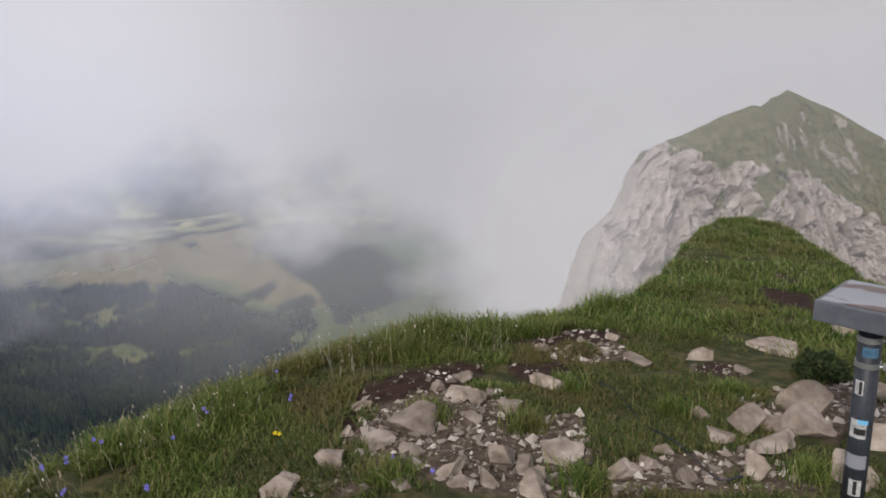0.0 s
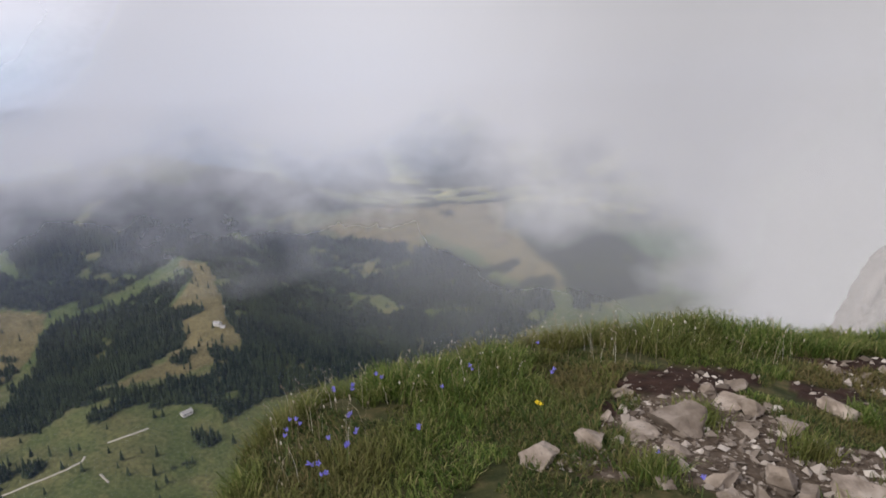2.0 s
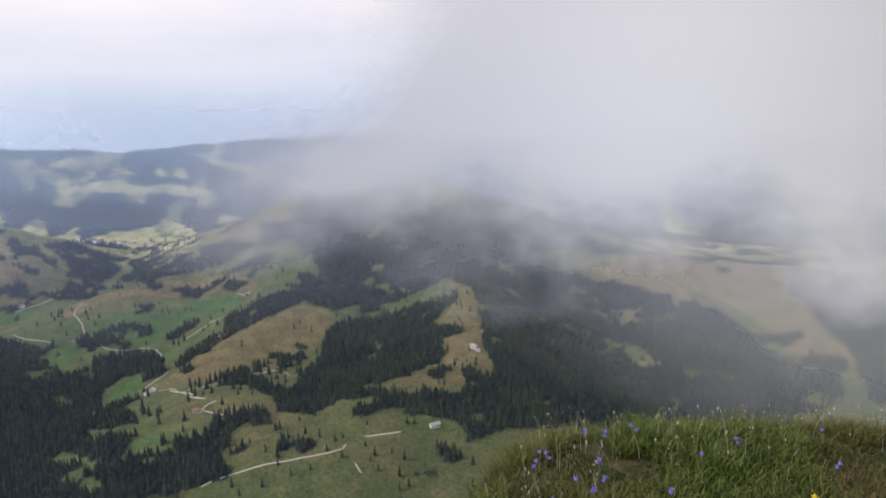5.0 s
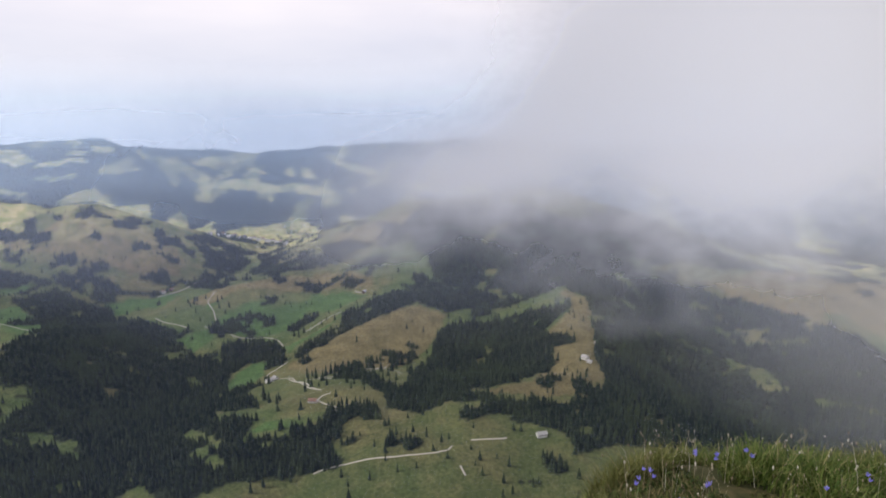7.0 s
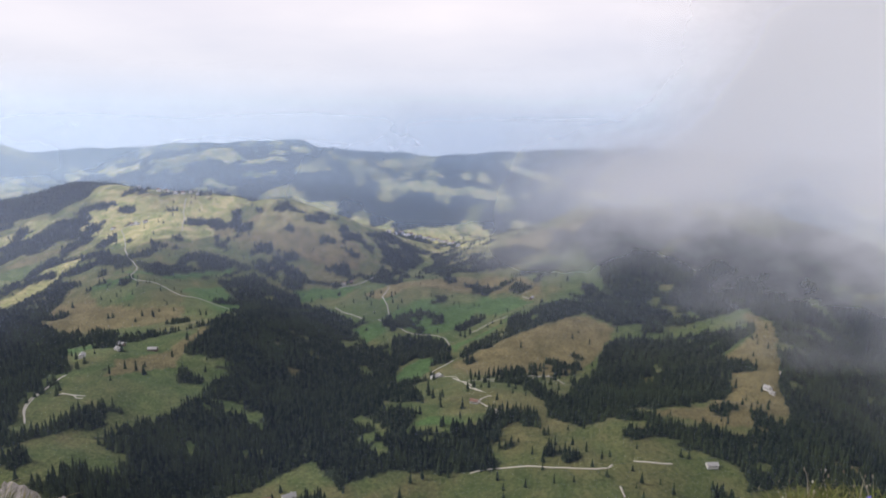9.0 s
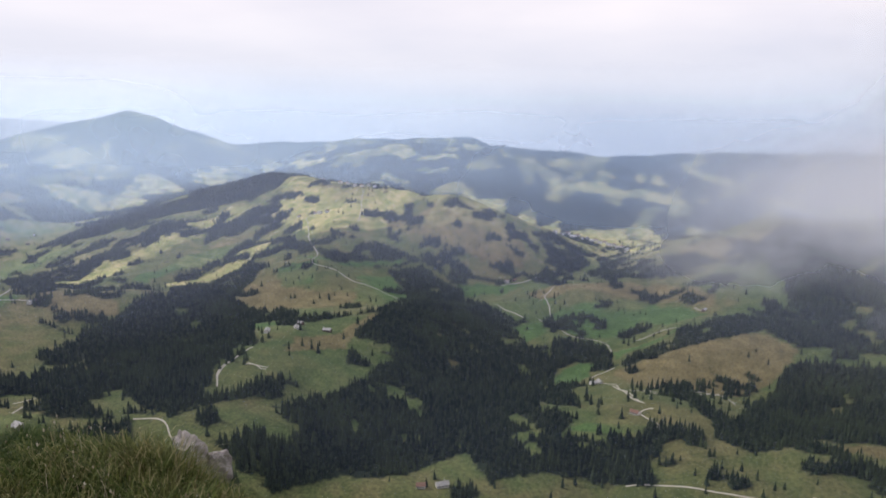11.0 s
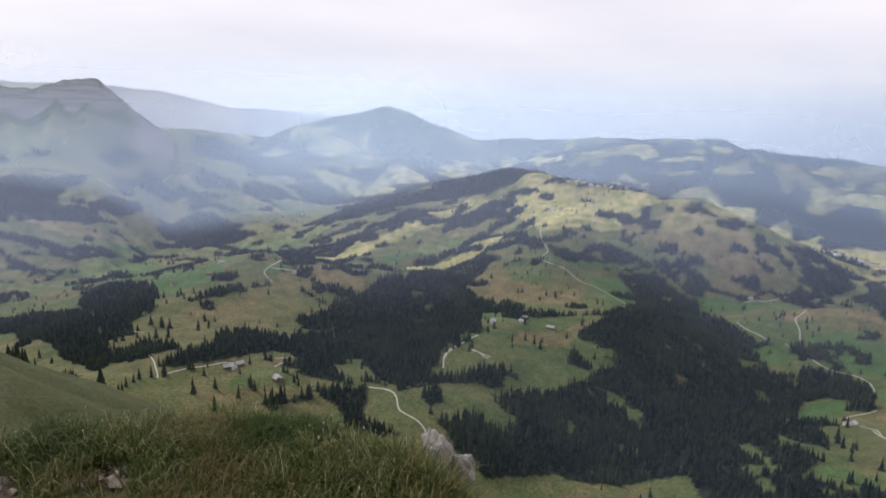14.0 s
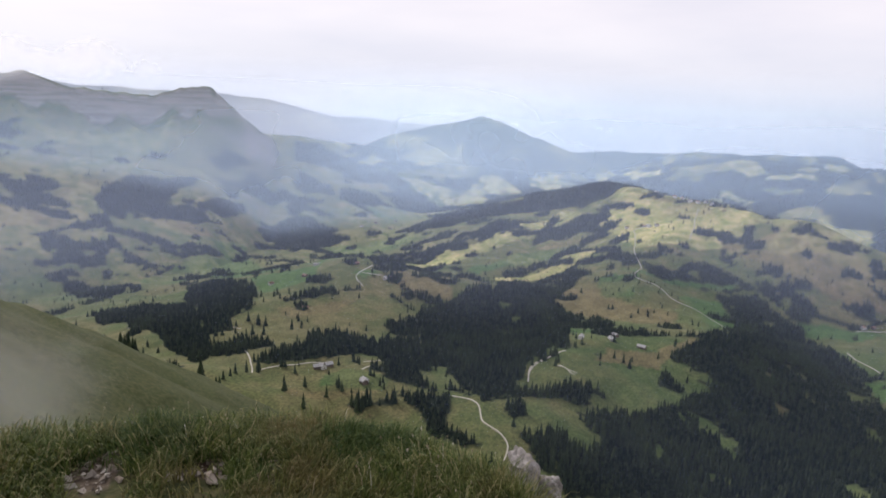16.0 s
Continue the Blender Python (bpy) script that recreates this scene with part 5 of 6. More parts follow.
MAT_YELLOW = island_tinted("yellow_petals", [(0.0, (0.70, 0.50, 0.02)), (1.0, (0.85, 0.66, 0.05))], 0.6, 0.2)
MAT_STEM = island_tinted("green_stem", [(0.0, (0.06, 0.10, 0.03)), (1.0, (0.10, 0.13, 0.04))])


def limestone():
    m = Nodes("limestone", 0.9)
    big, fine = m.noise(9, 6, 0.6), m.noise(60, 5, 0.65)
    rnd = m.node("ShaderNodeObjectInfo").outputs["Random"]
    c = m.ramp(big, (0.30, (0.125, 0.098, 0.078)), (0.50, (0.265, 0.222, 0.188)), (0.70, (0.40, 0.35, 0.31)))
    c = m.mix(m.level(fine, 0.58, 0.72), c, (0.16, 0.14, 0.12))
    tone = m.ramp(rnd, (0.0, (0.72, 0.70, 0.68)), (1.0, (1.22, 1.20, 1.18)))
    m.base(m.mix(1.0, c, tone, "MULTIPLY"))
    m.bump(m.math("ADD", big, m.math("MULTIPLY", fine, 0.4)), 0.9, 0.012)
    return m.mat


MAT_STONE = limestone()
MAT_PALE = speckled("pale_limestone", (0.17, 0.15, 0.14), (0.50, 0.455, 0.44), 18, bump=0.03)


def blades(name, x, y, tall, wide, droop, material, label, lift=0.0, seed=1):
    """Many bent blades in one mesh, three faces each."""
    rng = np.random.default_rng(seed)
    n = len(x)
    z = height(x, y) + lift - 0.01
    turn, lean = 12.6 * value_noise(x * 3.1, y * 3.1, 133) + rng.normal(0, 1.5, n), rng.normal(droop, 0.22, n) * tall
    dx, dy = np.cos(turn) * lean, np.sin(turn) * lean
    face = turn + rng.normal(1.57, 0.5, n)
    sx, sy = np.cos(face) * wide / 2, np.sin(face) * wide / 2
    rows = []
    for h, out, w in ((0.0, 0.0, 1.0), (0.5, 0.22, 0.85), (0.85, 0.65, 0.5)):
        cx, cy, cz = x + dx * out, y + dy * out, z + tall * h
        rows += [np.stack([cx - sx * w, cy - sy * w, cz], -1), np.stack([cx + sx * w, cy + sy * w, cz], -1)]
    rows.append(np.stack([x + dx, y + dy, z + tall * (1 - 0.25 * np.minimum(1, np.abs(lean) / (tall + 1e-6)))], -1))
    verts = np.stack(rows, 1).reshape(-1, 3)
    tri = np.array([(0, 1, 3), (0, 3, 2), (2, 3, 5), (2, 5, 4), (4, 5, 6)])
    faces = (np.arange(n)[:, None, None] * 7 + tri).reshape(-1, 3)
    return tagged(link_mesh(name, verts, faces, material), label, "grass", kind="stuff")


def sector(count, b0, b1, r0, r1, seed):
    rng = np.random.default_rng(seed)
    b, r = rng.uniform(b0, b1, count), np.sqrt(rng.uniform(r0 * r0, r1 * r1, count))
    return -np.sin(np.radians(b)) * r, np.cos(np.radians(b)) * r, rng


def bare_seen(x, y, reach):
    """Bare patches, with the trampled edge on their near side."""
    got = in_near(x, y, SCREES + SOILS, 0.1)
    for share in (0.35, 0.7, 1.0):
        k = 1 + share * reach / np.hypot(x, y)
        got |= in_near(x * k, y * k, SCREES + SOILS, 0.1)
    return got


def turf_field(count, b0, b1, seed, material=MAT_GRASS, reach=0.08):
    """Long grass along the lip of the flat top, in tussocks."""
    x, y, rng = sector(count, b0, b1, 1.2, 5.2, seed)
    r, b = np.hypot(x, y), np.degrees(np.arctan2(-x, y))
    rim = r - lip(b)
    tuft = fbm(x, y, 0.32, 3, 121)
    patchy = fbm(x, y, 0.9, 2, 123)
    keep = (rim > -1.1 + 0.35 * patchy) & (rim < 0.85) & (tuft > -0.45) & ~bare_seen(x, y, reach)
    x, y, rim, tuft = x[keep], y[keep], rim[keep], tuft[keep]
    tall = (0.036 + 0.066 * smooth(-0.7, -0.05, rim)) * (1 + 0.6 * tuft) * rng.uniform(0.6, 1.3, len(x))
    blades("long_grass", x, y, tall, rng.uniform(0.003, 0.006, len(x)), 0.72, material, "lush long green grass on the mountain rim", seed=seed)


def short_field(count, b0, b1, r0, r1, seed, size, wide, material=MAT_SHORT, reach=0.03, gap=-0.35):
    x, y, rng = sector(count, b0, b1, r0, r1, seed)
    r, b = np.hypot(x, y), np.degrees(np.arctan2(-x, y))
    tuft = fbm(x, y, 0.4, 3, 125)
    bare = bare_seen(x, y, reach)
    keep = (r < lip(b) + 0.7) & (tuft > gap) & (~bare | ((tuft > 0.30) & in_near(x, y, SCREES, 0.12)))
    x, y, tuft = x[keep], y[keep], tuft[keep]
    tall = size * (1 + 0.6 * tuft) * rng.uniform(0.5, 1.4, len(x))
    blades("short_grass", x, y, tall, rng.uniform(0.7, 1.3, len(x)) * wide, 0.7, material, "short trodden grass with dry tips on the summit", seed=seed)


turf_field(150000, -20, 48, 11)
turf_field(130000, 90, 152, 12, MAT_RIM, 0.34)
short_field(160000, -44, 50, 1.2, 4.6, 13, 0.034, 0.004)
short_field(80000, 85, 152, 1.2, 4.6, 14, 0.042, 0.004, MAT_RIM, reach=0.26)
short_field(70000, 50, 316, 0.3, 6.0, 16, 0.05, 0.006, reach=0.2)
short_field(9000, -46, 50, 0.3, 1.3, 20, 0.05, 0.005)
# low broad-leaved herbs between the grass
short_field(60000, -44, 50, 1.2, 5.2, 22, 0.022, 0.012, MAT_HERB)
short_field(40000, 88, 152, 1.2, 4.4, 23, 0.024, 0.012, MAT_HERB, reach=0.2)
short_field(190000, -46, -4, 4.2, 16, 15, 0.060, 0.006, MAT_GRASS, gap=-0.9)
short_field(60000, -46, -10, 4.4, 15, 24, 0.045, 0.014, MAT_HERB, gap=-0.2)


def seed_stalks(count, b0, b1, seed, r0=1.5, r1=5, spread=0.45):
    x, y, rng = sector(count, b0, b1, r0, r1, seed)
    r, b = np.hypot(x, y), np.degrees(np.arctan2(-x, y))
    keep = (np.abs(r - lip(b) - 0.1) < spread) & (fbm(x, y, 0.5, 2, 131) > -0.1)
    x, y = x[keep], y[keep]
    tall = rng.uniform(0.09, 0.20, len(x))
    stalk = blades("grass_stalks", x, y, tall, np.full(len(x), 0.002), 0.25, MAT_STRAW, "thin dry grass stalks above the turf", seed=seed)
    tips = np.empty(len(stalk.data.vertices) * 3, np.float32)
    stalk.data.vertices.foreach_get("co", tips)
    tips = tips.reshape(-1, 7, 3)[:, 6]
    k = len(tips)
    size = rng.uniform(0.002, 0.0045, k)
    base = np.array([(-1, 0, 0), (0, -1, 0), (1, 0, 0), (0, 1, 0), (0, 0, 2.4), (0, 0, -2.4)], float)
    v = (tips[:, None] + base[None] * size[:, None, None]).reshape(-1, 3)
    tri = np.array([(0, 1, 4), (1, 2, 4), (2, 3, 4), (3, 0, 4), (1, 0, 5), (2, 1, 5), (3, 2, 5), (0, 3, 5)])
    heads = link_mesh("seed_heads", v, (np.arange(k)[:, None, None] * 6 + tri).reshape(-1, 3), MAT_STRAW)
    tagged(heads, "pale feathery seed heads on thin stalks", "grass", kind="stuff")


seed_stalks(1500, -8, 38, 17)
seed_stalks(800, 98, 150, 18)
seed_stalks(900, -36, -14, 21, 6, 12.5, 5.0)


def hewn(bm, size, rng, cuts=11, keep=(0.26, 0.68), lumps=0.035):
    """An angular stone: a ball cut by flat planes."""
    bmesh.ops.create_icosphere(bm, subdivisions=4, radius=1.0)
    planes = []
    for _ in range(cuts):
        n = Vector((rng.gauss(0, 1), rng.gauss(0, 1), rng.gauss(0, 0.8))).normalized()
        planes.append((n, rng.uniform(*keep)))
    for v in bm.verts:
        for n, d in planes:
            over = v.co.dot(n) - d
            if over > 0:
                v.co -= n * over
        v.co += v.co.normalized() * lumps * noise.noise(v.co * 4.0 + Vector((size[0] * 40, 0, 0)))
        v.co = Vector((v.co.x * size[0], v.co.y * size[1], v.co.z * size[2]))


def stone(x, y, wide, seed, sink=0.5, z=None, tall=None, label="angular pale limestone rock set in the turf", material=None, **shape):
    rng = random.Random(seed)
    tall = tall or wide * rng.uniform(0.42, 0.70)
    me = bpy.data.meshes.new("stone")
    bm = bmesh.new()
    hewn(bm, (wide * 0.66, wide * rng.uniform(0.42, 0.66), tall * 0.75), rng, **shape)
    bm.to_mesh(me)
    bm.free()
    me.materials.append(material or MAT_STONE)
    ob = new("stone", me)
    z = float(height(x, y)) if z is None else z
    ob.matrix_world = pose(x, y, z + tall * (0.5 - sink), rng.uniform(-22, 22), rng.uniform(-22, 22), rng.uniform(0, 360))
    return tagged(ob, label, "stone", "stones on the summit")


for k, (x, y, w) in enumerate(STONES + STONES_RIGHT):
    big = "large weathered limestone boulder half buried in turf" if w > 0.16 else "angular pale limestone rock lying in gravel" if in_near(np.array([x]), np.array([y]), SCREES)[0] else "angular pale limestone rock set in the turf"
    stone(x, y, w * (1.2 if w > 0.2 else 1.5), 300 + k, 0.40, label=big, cuts=10, keep=(0.22, 0.62), lumps=0.06)
stone(2.08, 3.78, 0.46, 391, 0.55, tall=0.10, label="flat pale limestone slab lying in the turf")
for x, y, top, wide, seed in ((OUTCROPS[0]) + (0.21, 401), (OUTCROPS[1]) + (0.24, 402)):
    tall = 0.26
    stone(x, y, wide * 0.85, seed, 0.5, top - 0.12, tall, "rough pinkish-grey limestone outcrop on the grassy rim", MAT_PALE, cuts=30, keep=(0.55, 0.95), lumps=0.14)


def gravel(count, seed):
    """Broken limestone, joined in one mesh."""
    x, y, rng = sector(count, -44, 152, 1.2, 5.5, seed)
    keep = in_near(x, y, SCREES + SOILS, 0.1)
    keep &= ~in_near(x, y, SOILS, 0.1) | (rng.uniform(0, 1, count) < 0.25)
    x, y = x[keep], y[keep]
    n = len(x)
    z = height(x, y)
    size = 0.004 + 0.026 * rng.uniform(0, 1, n) ** 4.0
    # sharp six-cornered chips, turned every way
    corner = np.array([(1, 0, 0), (0, 1, 0), (-1, 0, 0), (0, -1, 0), (0, 0, 1), (0, 0, -1)], float)
    shape = corner[None] * rng.uniform(0.45, 1.15, (n, 6, 1)) + rng.normal(0, 0.22, (n, 6, 3))
    shape *= rng.uniform(0.55, 1.2, (n, 1, 3)) * np.array([1, 0.85, 0.6])
    for axes in ((0, 1), (1, 2)):
        t = rng.uniform(0, 6.28, n) if axes == (0, 1) else rng.normal(0, 0.5, n)
        p, q = shape[..., axes[0]].copy(), shape[..., axes[1]].copy()
        shape[..., axes[0]], shape[..., axes[1]] = p * np.cos(t)[:, None] - q * np.sin(t)[:, None], p * np.sin(t)[:, None] + q * np.cos(t)[:, None]
    v = (np.stack([x, y, z + 0.15 * size], -1)[:, None] + shape * (1.25 * size)[:, None, None]).reshape(-1, 3)
    tri = np.array([(0, 1, 4), (1, 2, 4), (2, 3, 4), (3, 0, 4), (1, 0, 5), (2, 1, 5), (3, 2, 5), (0, 3, 5)])
    ob = link_mesh("gravel", v, (np.arange(n)[:, None, None] * 6 + tri).reshape(-1, 3), MAT_PEBBLE)
    tagged(ob, "loose broken limestone gravel on bare soil", "gravel", kind="stuff")


gravel(105000, 19)


def flower(x, y, tall, material, name, label, group, seed):
    """A stem with nodding bells of five petals."""
    rng = random.Random(seed)
    root = empty(name, pose(x, y, float(height(x, y)), 0, 0, rng.uniform(0, 360)), label, "flower", group)
    bm = bmesh.new()
    rows, lean = 6, rng.uniform(0.1, 0.3) * tall
    ring = []
    for k in range(rows + 1):
        t = k / rows
        c = Vector((lean * t * t, 0, tall * t - 0.02))
        ring.append([bm.verts.new(c + Vector((math.cos(a), math.sin(a), 0)) * 0.0014) for a in (0, 2.1, 4.2)])
    for a, b in zip(ring, ring[1:]):
        for i in range(3):
            bm.faces.new((a[i], a[(i + 1) % 3], b[(i + 1) % 3], b[i]))
    part("stem", bm, MAT_STEM, root)
    for n in range(rng.choice((1, 2, 2))):
        at = Vector((lean * (1 - 0.3 * n) + 0.008 * n, 0.012 * n, tall * (1 - 0.16 * n)))
        tilt = Euler((rng.uniform(-0.9, 0.9), rng.uniform(-0.9, 0.9), rng.uniform(0, 6))).to_matrix()
        bm = bmesh.new()
        for p in range(5):
            a = p * 2 * math.pi / 5
            ring = []
            for out, up, half in ((0.001, 0.0, 0.25), (0.005, 0.004, 0.55), (0.007, 0.010, 0.50), (0.0105, 0.015, 0.06)):
                ring.append([bm.verts.new(at + tilt @ Vector((math.cos(a + s * half) * out, math.sin(a + s * half) * out, up))) for s in (-1, 1)])
            for lo, hi in zip(ring, ring[1:]):
                bm.faces.new((lo[0], lo[1], hi[1], hi[0]))
        part("blossom", bm, material, root)
    return root


flower_rng = random.Random(5)
for bearing, count in ((35.2, 4), (33, 5), (29, 2), (26, 1), (21, 2), (12, 2), (31, 2)):
    for k in range(count):
        b = bearing + flower_rng.uniform(-1.8, 1.8)
        x, y, _ = polar(b, float(lip(b)) + flower_rng.uniform(-0.55, 0.10))
        flower(x, y, flower_rng.uniform(0.07, 0.15), MAT_BLUE, "bellflower", "blue-violet bellflower nodding above the long grass", "bellflowers on the rim", flower_rng.random())
for x, y in ((-0.1, 2.15), (0.05, 2.0), (1.9, 2.3)):
    flower(x, y, 0.07, MAT_BLUE, "bellflower", "small blue-violet bellflower beside the stones", "bellflowers on the rim", flower_rng.random())
for x, y in ((-0.56, 2.40), (-0.53, 2.37)):
    flower(x, y, 0.10, MAT_YELLOW, "yellow_flower", "small bright yellow flower in the turf", "yellow flowers", flower_rng.random())


def dwarf_shrub(x, y, wide, tall, seed):
    rng = np.random.default_rng(seed)
    root = empty("dwarf_shrub", pose(x, y, float(height(x, y))), "dark green dwarf mountain shrub growing between stones", "shrub")
    bm = bmesh.new()
    for k in range(14):
        a, out = rng.uniform(0, 6.28), rng.uniform(0.2, 0.9) * wide / 2
        tip = Vector((math.cos(a) * out, math.sin(a) * out, tall * rng.uniform(0.5, 0.9)))
        ends = [[bm.verts.new(p + Vector((math.cos(q), math.sin(q), 0)) * s) for q in (0, 2.1, 4.2)] for p, s in ((Vector((0, 0, -0.02)), 0.006), (tip, 0.002))]
        for i in range(3):
            bm.faces.new((ends[0][i], ends[0][(i + 1) % 3], ends[1][(i + 1) % 3], ends[1][i]))
    part("branches", bm, MAT_BARK, root)
    n = 5200
    d = rng.normal(0, 1, (n, 3))
    d /= np.linalg.norm(d, axis=1)[:, None]
    c = d * (rng.uniform(0.35, 1, n) ** 0.5 * (1 + 0.25 * np.sin(d[:, 0] * 7) * np.cos(d[:, 1] * 6)))[:, None] * np.array([wide / 2, wide / 2, tall * 0.6]) + np.array([0, 0, tall * 0.42])
    c = c[c[:, 2] > 0]
    n = len(c)
    u, v = rng.normal(0, 1, (n, 3)), rng.normal(0, 1, (n, 3))
    u, v = u / np.linalg.norm(u, axis=1)[:, None] * 0.013, v / np.linalg.norm(v, axis=1)[:, None] * 0.006
    verts = np.stack([c - u, c + v, c + u, c - v], 1).reshape(-1, 3)
    leaves = link_mesh("leaves", verts, np.arange(4 * n).reshape(-1, 4), MAT_SHRUB, root)
    return root


MAT_SHRUB = island_tinted("shrub_leaves", [(0.0, (0.012, 0.022, 0.008)), (0.7, (0.035, 0.055, 0.018)), (1.0, (0.07, 0.08, 0.03))], 0.7, 0.2)
dwarf_shrub(2.04, 3.20, 0.25, 0.13, 23)

# ---------------------------------------------------------------- the panel post
MAT_POLE = speckled("dark_painted_steel", (0.020, 0.023, 0.029), (0.045, 0.050, 0.060), 12, rough=0.45, bump=0.001)
MAT_PANEL = speckled("grey_coated_metal", (0.070, 0.076, 0.090), (0.115, 0.122, 0.14), 6, rough=0.4)


def worn_plate():
    m = Nodes("worn_panel_plate", 0.35)
    c = m.ramp(m.noise(3, 4), (0.3, (0.20, 0.21, 0.235)), (0.7, (0.30, 0.31, 0.335)))
    m.base(m.mix(m.level(m.noise(7, 3, 0.5, (0.6, 1.6, 1)), 0.54, 0.60), c, (0.13, 0.10, 0.095)))
    return m.mat


MAT_PLATE = worn_plate()
MAT_CLAMP = speckled("zinc_clamp", (0.35, 0.36, 0.38), (0.55, 0.56, 0.58), 20, rough=0.35, metal=0.8)
MAT_WHITE = speckled("white_sticker", (0.16, 0.16, 0.16), (0.62, 0.62, 0.60), 45, rough=0.5)
MAT_BLACK = speckled("black_print", (0.02, 0.02, 0.02), (0.04, 0.04, 0.04), 30, rough=0.5)
MAT_DEEP = speckled("faded_blue_print", (0.03, 0.07, 0.12), (0.10, 0.20, 0.30), 45, rough=0.5)
MAT_CYAN = speckled("pale_blue_print", (0.12, 0.38, 0.62), (0.20, 0.50, 0.75), 30, rough=0.5)


def tube(bm, radius, z0, z1, sides=28):
    rings = [[bm.verts.new((math.cos(a) * r, math.sin(a) * r, z)) for a in (k * 2 * math.pi / sides for k in range(sides))] for r, z in ((radius, z0), (radius, z1))]
    for i in range(sides):
        bm.faces.new((rings[0][i], rings[0][(i + 1) % sides], rings[1][(i + 1) % sides], rings[1][i]))
    bm.faces.new(rings[1])
    bm.faces.new(list(reversed(rings[0])))


def box(bm, sx, sy, sz, at=(0, 0, 0), turn=None, bevel=0.0):
    got = bmesh.ops.create_cube(bm, size=1.0)["verts"]
    for v in got:
        v.co = Vector((v.co.x * sx, v.co.y * sy, v.co.z * sz))
    if bevel:
        edges = list({e for v in got for e in v.link_edges})
        got = bmesh.ops.bevel(bm, geom=edges, offset=bevel, segments=2, affect="EDGES", profile=0.5)["verts"]
    for v in got:
        if turn:
            v.co = turn @ v.co
        v.co += Vector(at)


def wrap(bm, radius, mid, half, z0, z1, steps=10):
    """A sticker bent round the pole."""
    low, high = [], []
    for k in range(steps + 1):
        a = mid - half + 2 * half * k / steps
        low.append(bm.verts.new((math.cos(a) * radius, math.sin(a) * radius, z0)))
        high.append(bm.verts.new((math.cos(a) * radius, math.sin(a) * radius, z1)))
    for i in range(steps):
        bm.faces.new((low[i], low[i + 1], high[i + 1], high[i]))


def panel_post(bearing, dist):
    x, y, _ = polar(bearing, dist)
    base = float(height(x, y))
    root = empty("panel_post", pose(x, y, base, 0, 0, bearing), "dark steel post with stickers carrying a tilted grey panel", "post")
    top = -0.885 - base
    bm = bmesh.new()
    tube(bm, 0.033, -0.15, top)
    part("pole", bm, MAT_POLE, root, smooth_faces=True)
    for z in (top - 0.03, top - 0.115):
        bm = bmesh.new()
        tube(bm, 0.036, z - 0.009, z + 0.009)
        box(bm, 0.022, 0.020, 0.016, (0.052, -0.01, z))
        tube_bolt = bmesh.ops.create_cone(bm, cap_ends=True, segments=8, radius1=0.005, radius2=0.005, depth=0.05)["verts"]
        for v in tube_bolt:
            v.co = Vector((v.co.z + 0.045, v.co.x - 0.012, v.co.y + z))
        part("clamp", bm, MAT_CLAMP, root, "zinc clamp ring")
    face, under = -math.pi / 2, None
    for name, mat, mid, half, z0, z1, r in (
            ("sticker", MAT_DEEP, face + 0.2, 0.7, top - 0.085, top - 0.052, 0.0335),
            ("sticker", MAT_WHITE, face - 0.45, 0.40, top - 0.215, top - 0.165, 0.0335),
            ("sticker_print", MAT_BLACK, face - 0.30, 0.12, top - 0.212, top - 0.168, 0.0339),
            ("sticker", MAT_WHITE, face - 0.2, 0.75, top - 0.365, top - 0.300, 0.0335),
            ("sticker_print", MAT_CYAN, face + 0.2, 0.45, top - 0.314, top - 0.299, 0.0339),
            ("sticker_print", MAT_BLACK, face + 0.0, 0.5, top - 0.352, top - 0.330, 0.0339),
            ("sticker", MAT_PLATE, face - 0.1, 1.0, top - 0.475, top - 0.425, 0.0335),
            ("sticker", MAT_WHITE, face + 0.1, 0.55, top - 0.575, top - 0.515, 0.0335),
            ("sticker_print", MAT_BLACK, face + 0.1, 0.16, top - 0.570, top - 0.520, 0.0339)):
        bm = bmesh.new()
        wrap(bm, r, mid, half, z0, z1)
        made = part(name, bm, mat, root if name == "sticker" else under, "weathered sticker on the pole" if name == "sticker" else "", smooth_faces=True)
        under = made if name == "sticker" else under
    turn = Euler((radians(-1), 0, radians(-14))).to_matrix()
    bm = bmesh.new()
    box(bm, 0.35, 0.27, 0.068, (0.045, 0.05, top + 0.045), turn, 0.005)
    case = part("panel_case", bm, MAT_PANEL, root, "grey metal panel case")
    bm = bmesh.new()
    box(bm, 0.32, 0.24, 0.004, Vector((0.045, 0.05, top + 0.045)) + turn @ Vector((0, 0, 0.0355)), turn)
    part("panel_plate", bm, MAT_PLATE, case, "worn pale panorama plate")
    return root


panel_post(-36.5, 2.4)


def cable(points):
    """A thin wire that follows the ground."""
    pts = np.array(points)
    t, k = np.linspace(0, 1, 40), np.linspace(0, 1, len(pts))
    x, y = np.interp(t, k, pts[:, 0]) + 0.012 * np.sin(t * 9), np.interp(t, k, pts[:, 1])
    z = height(x, y) + 0.035 + 0.02 * np.sin(t * 14)
    a = np.arange(6) * np.pi / 3
    ring = np.stack([0 * a, np.cos(a), np.sin(a)], -1) * 0.004
    v = (np.stack([x, y, z], -1)[:, None] + ring[None]).reshape(-1, 3)
    i, j = np.meshgrid(np.arange(39), np.arange(6), indexing="ij")
    faces = np.stack([i * 6 + j, i * 6 + (j + 1) % 6, (i + 1) * 6 + (j + 1) % 6, (i + 1) * 6 + j], -1).reshape(-1, 4)
    tagged(link_mesh("cable", v, faces, MAT_POLE), "thin dark wire lying across turf and stones", "wire")


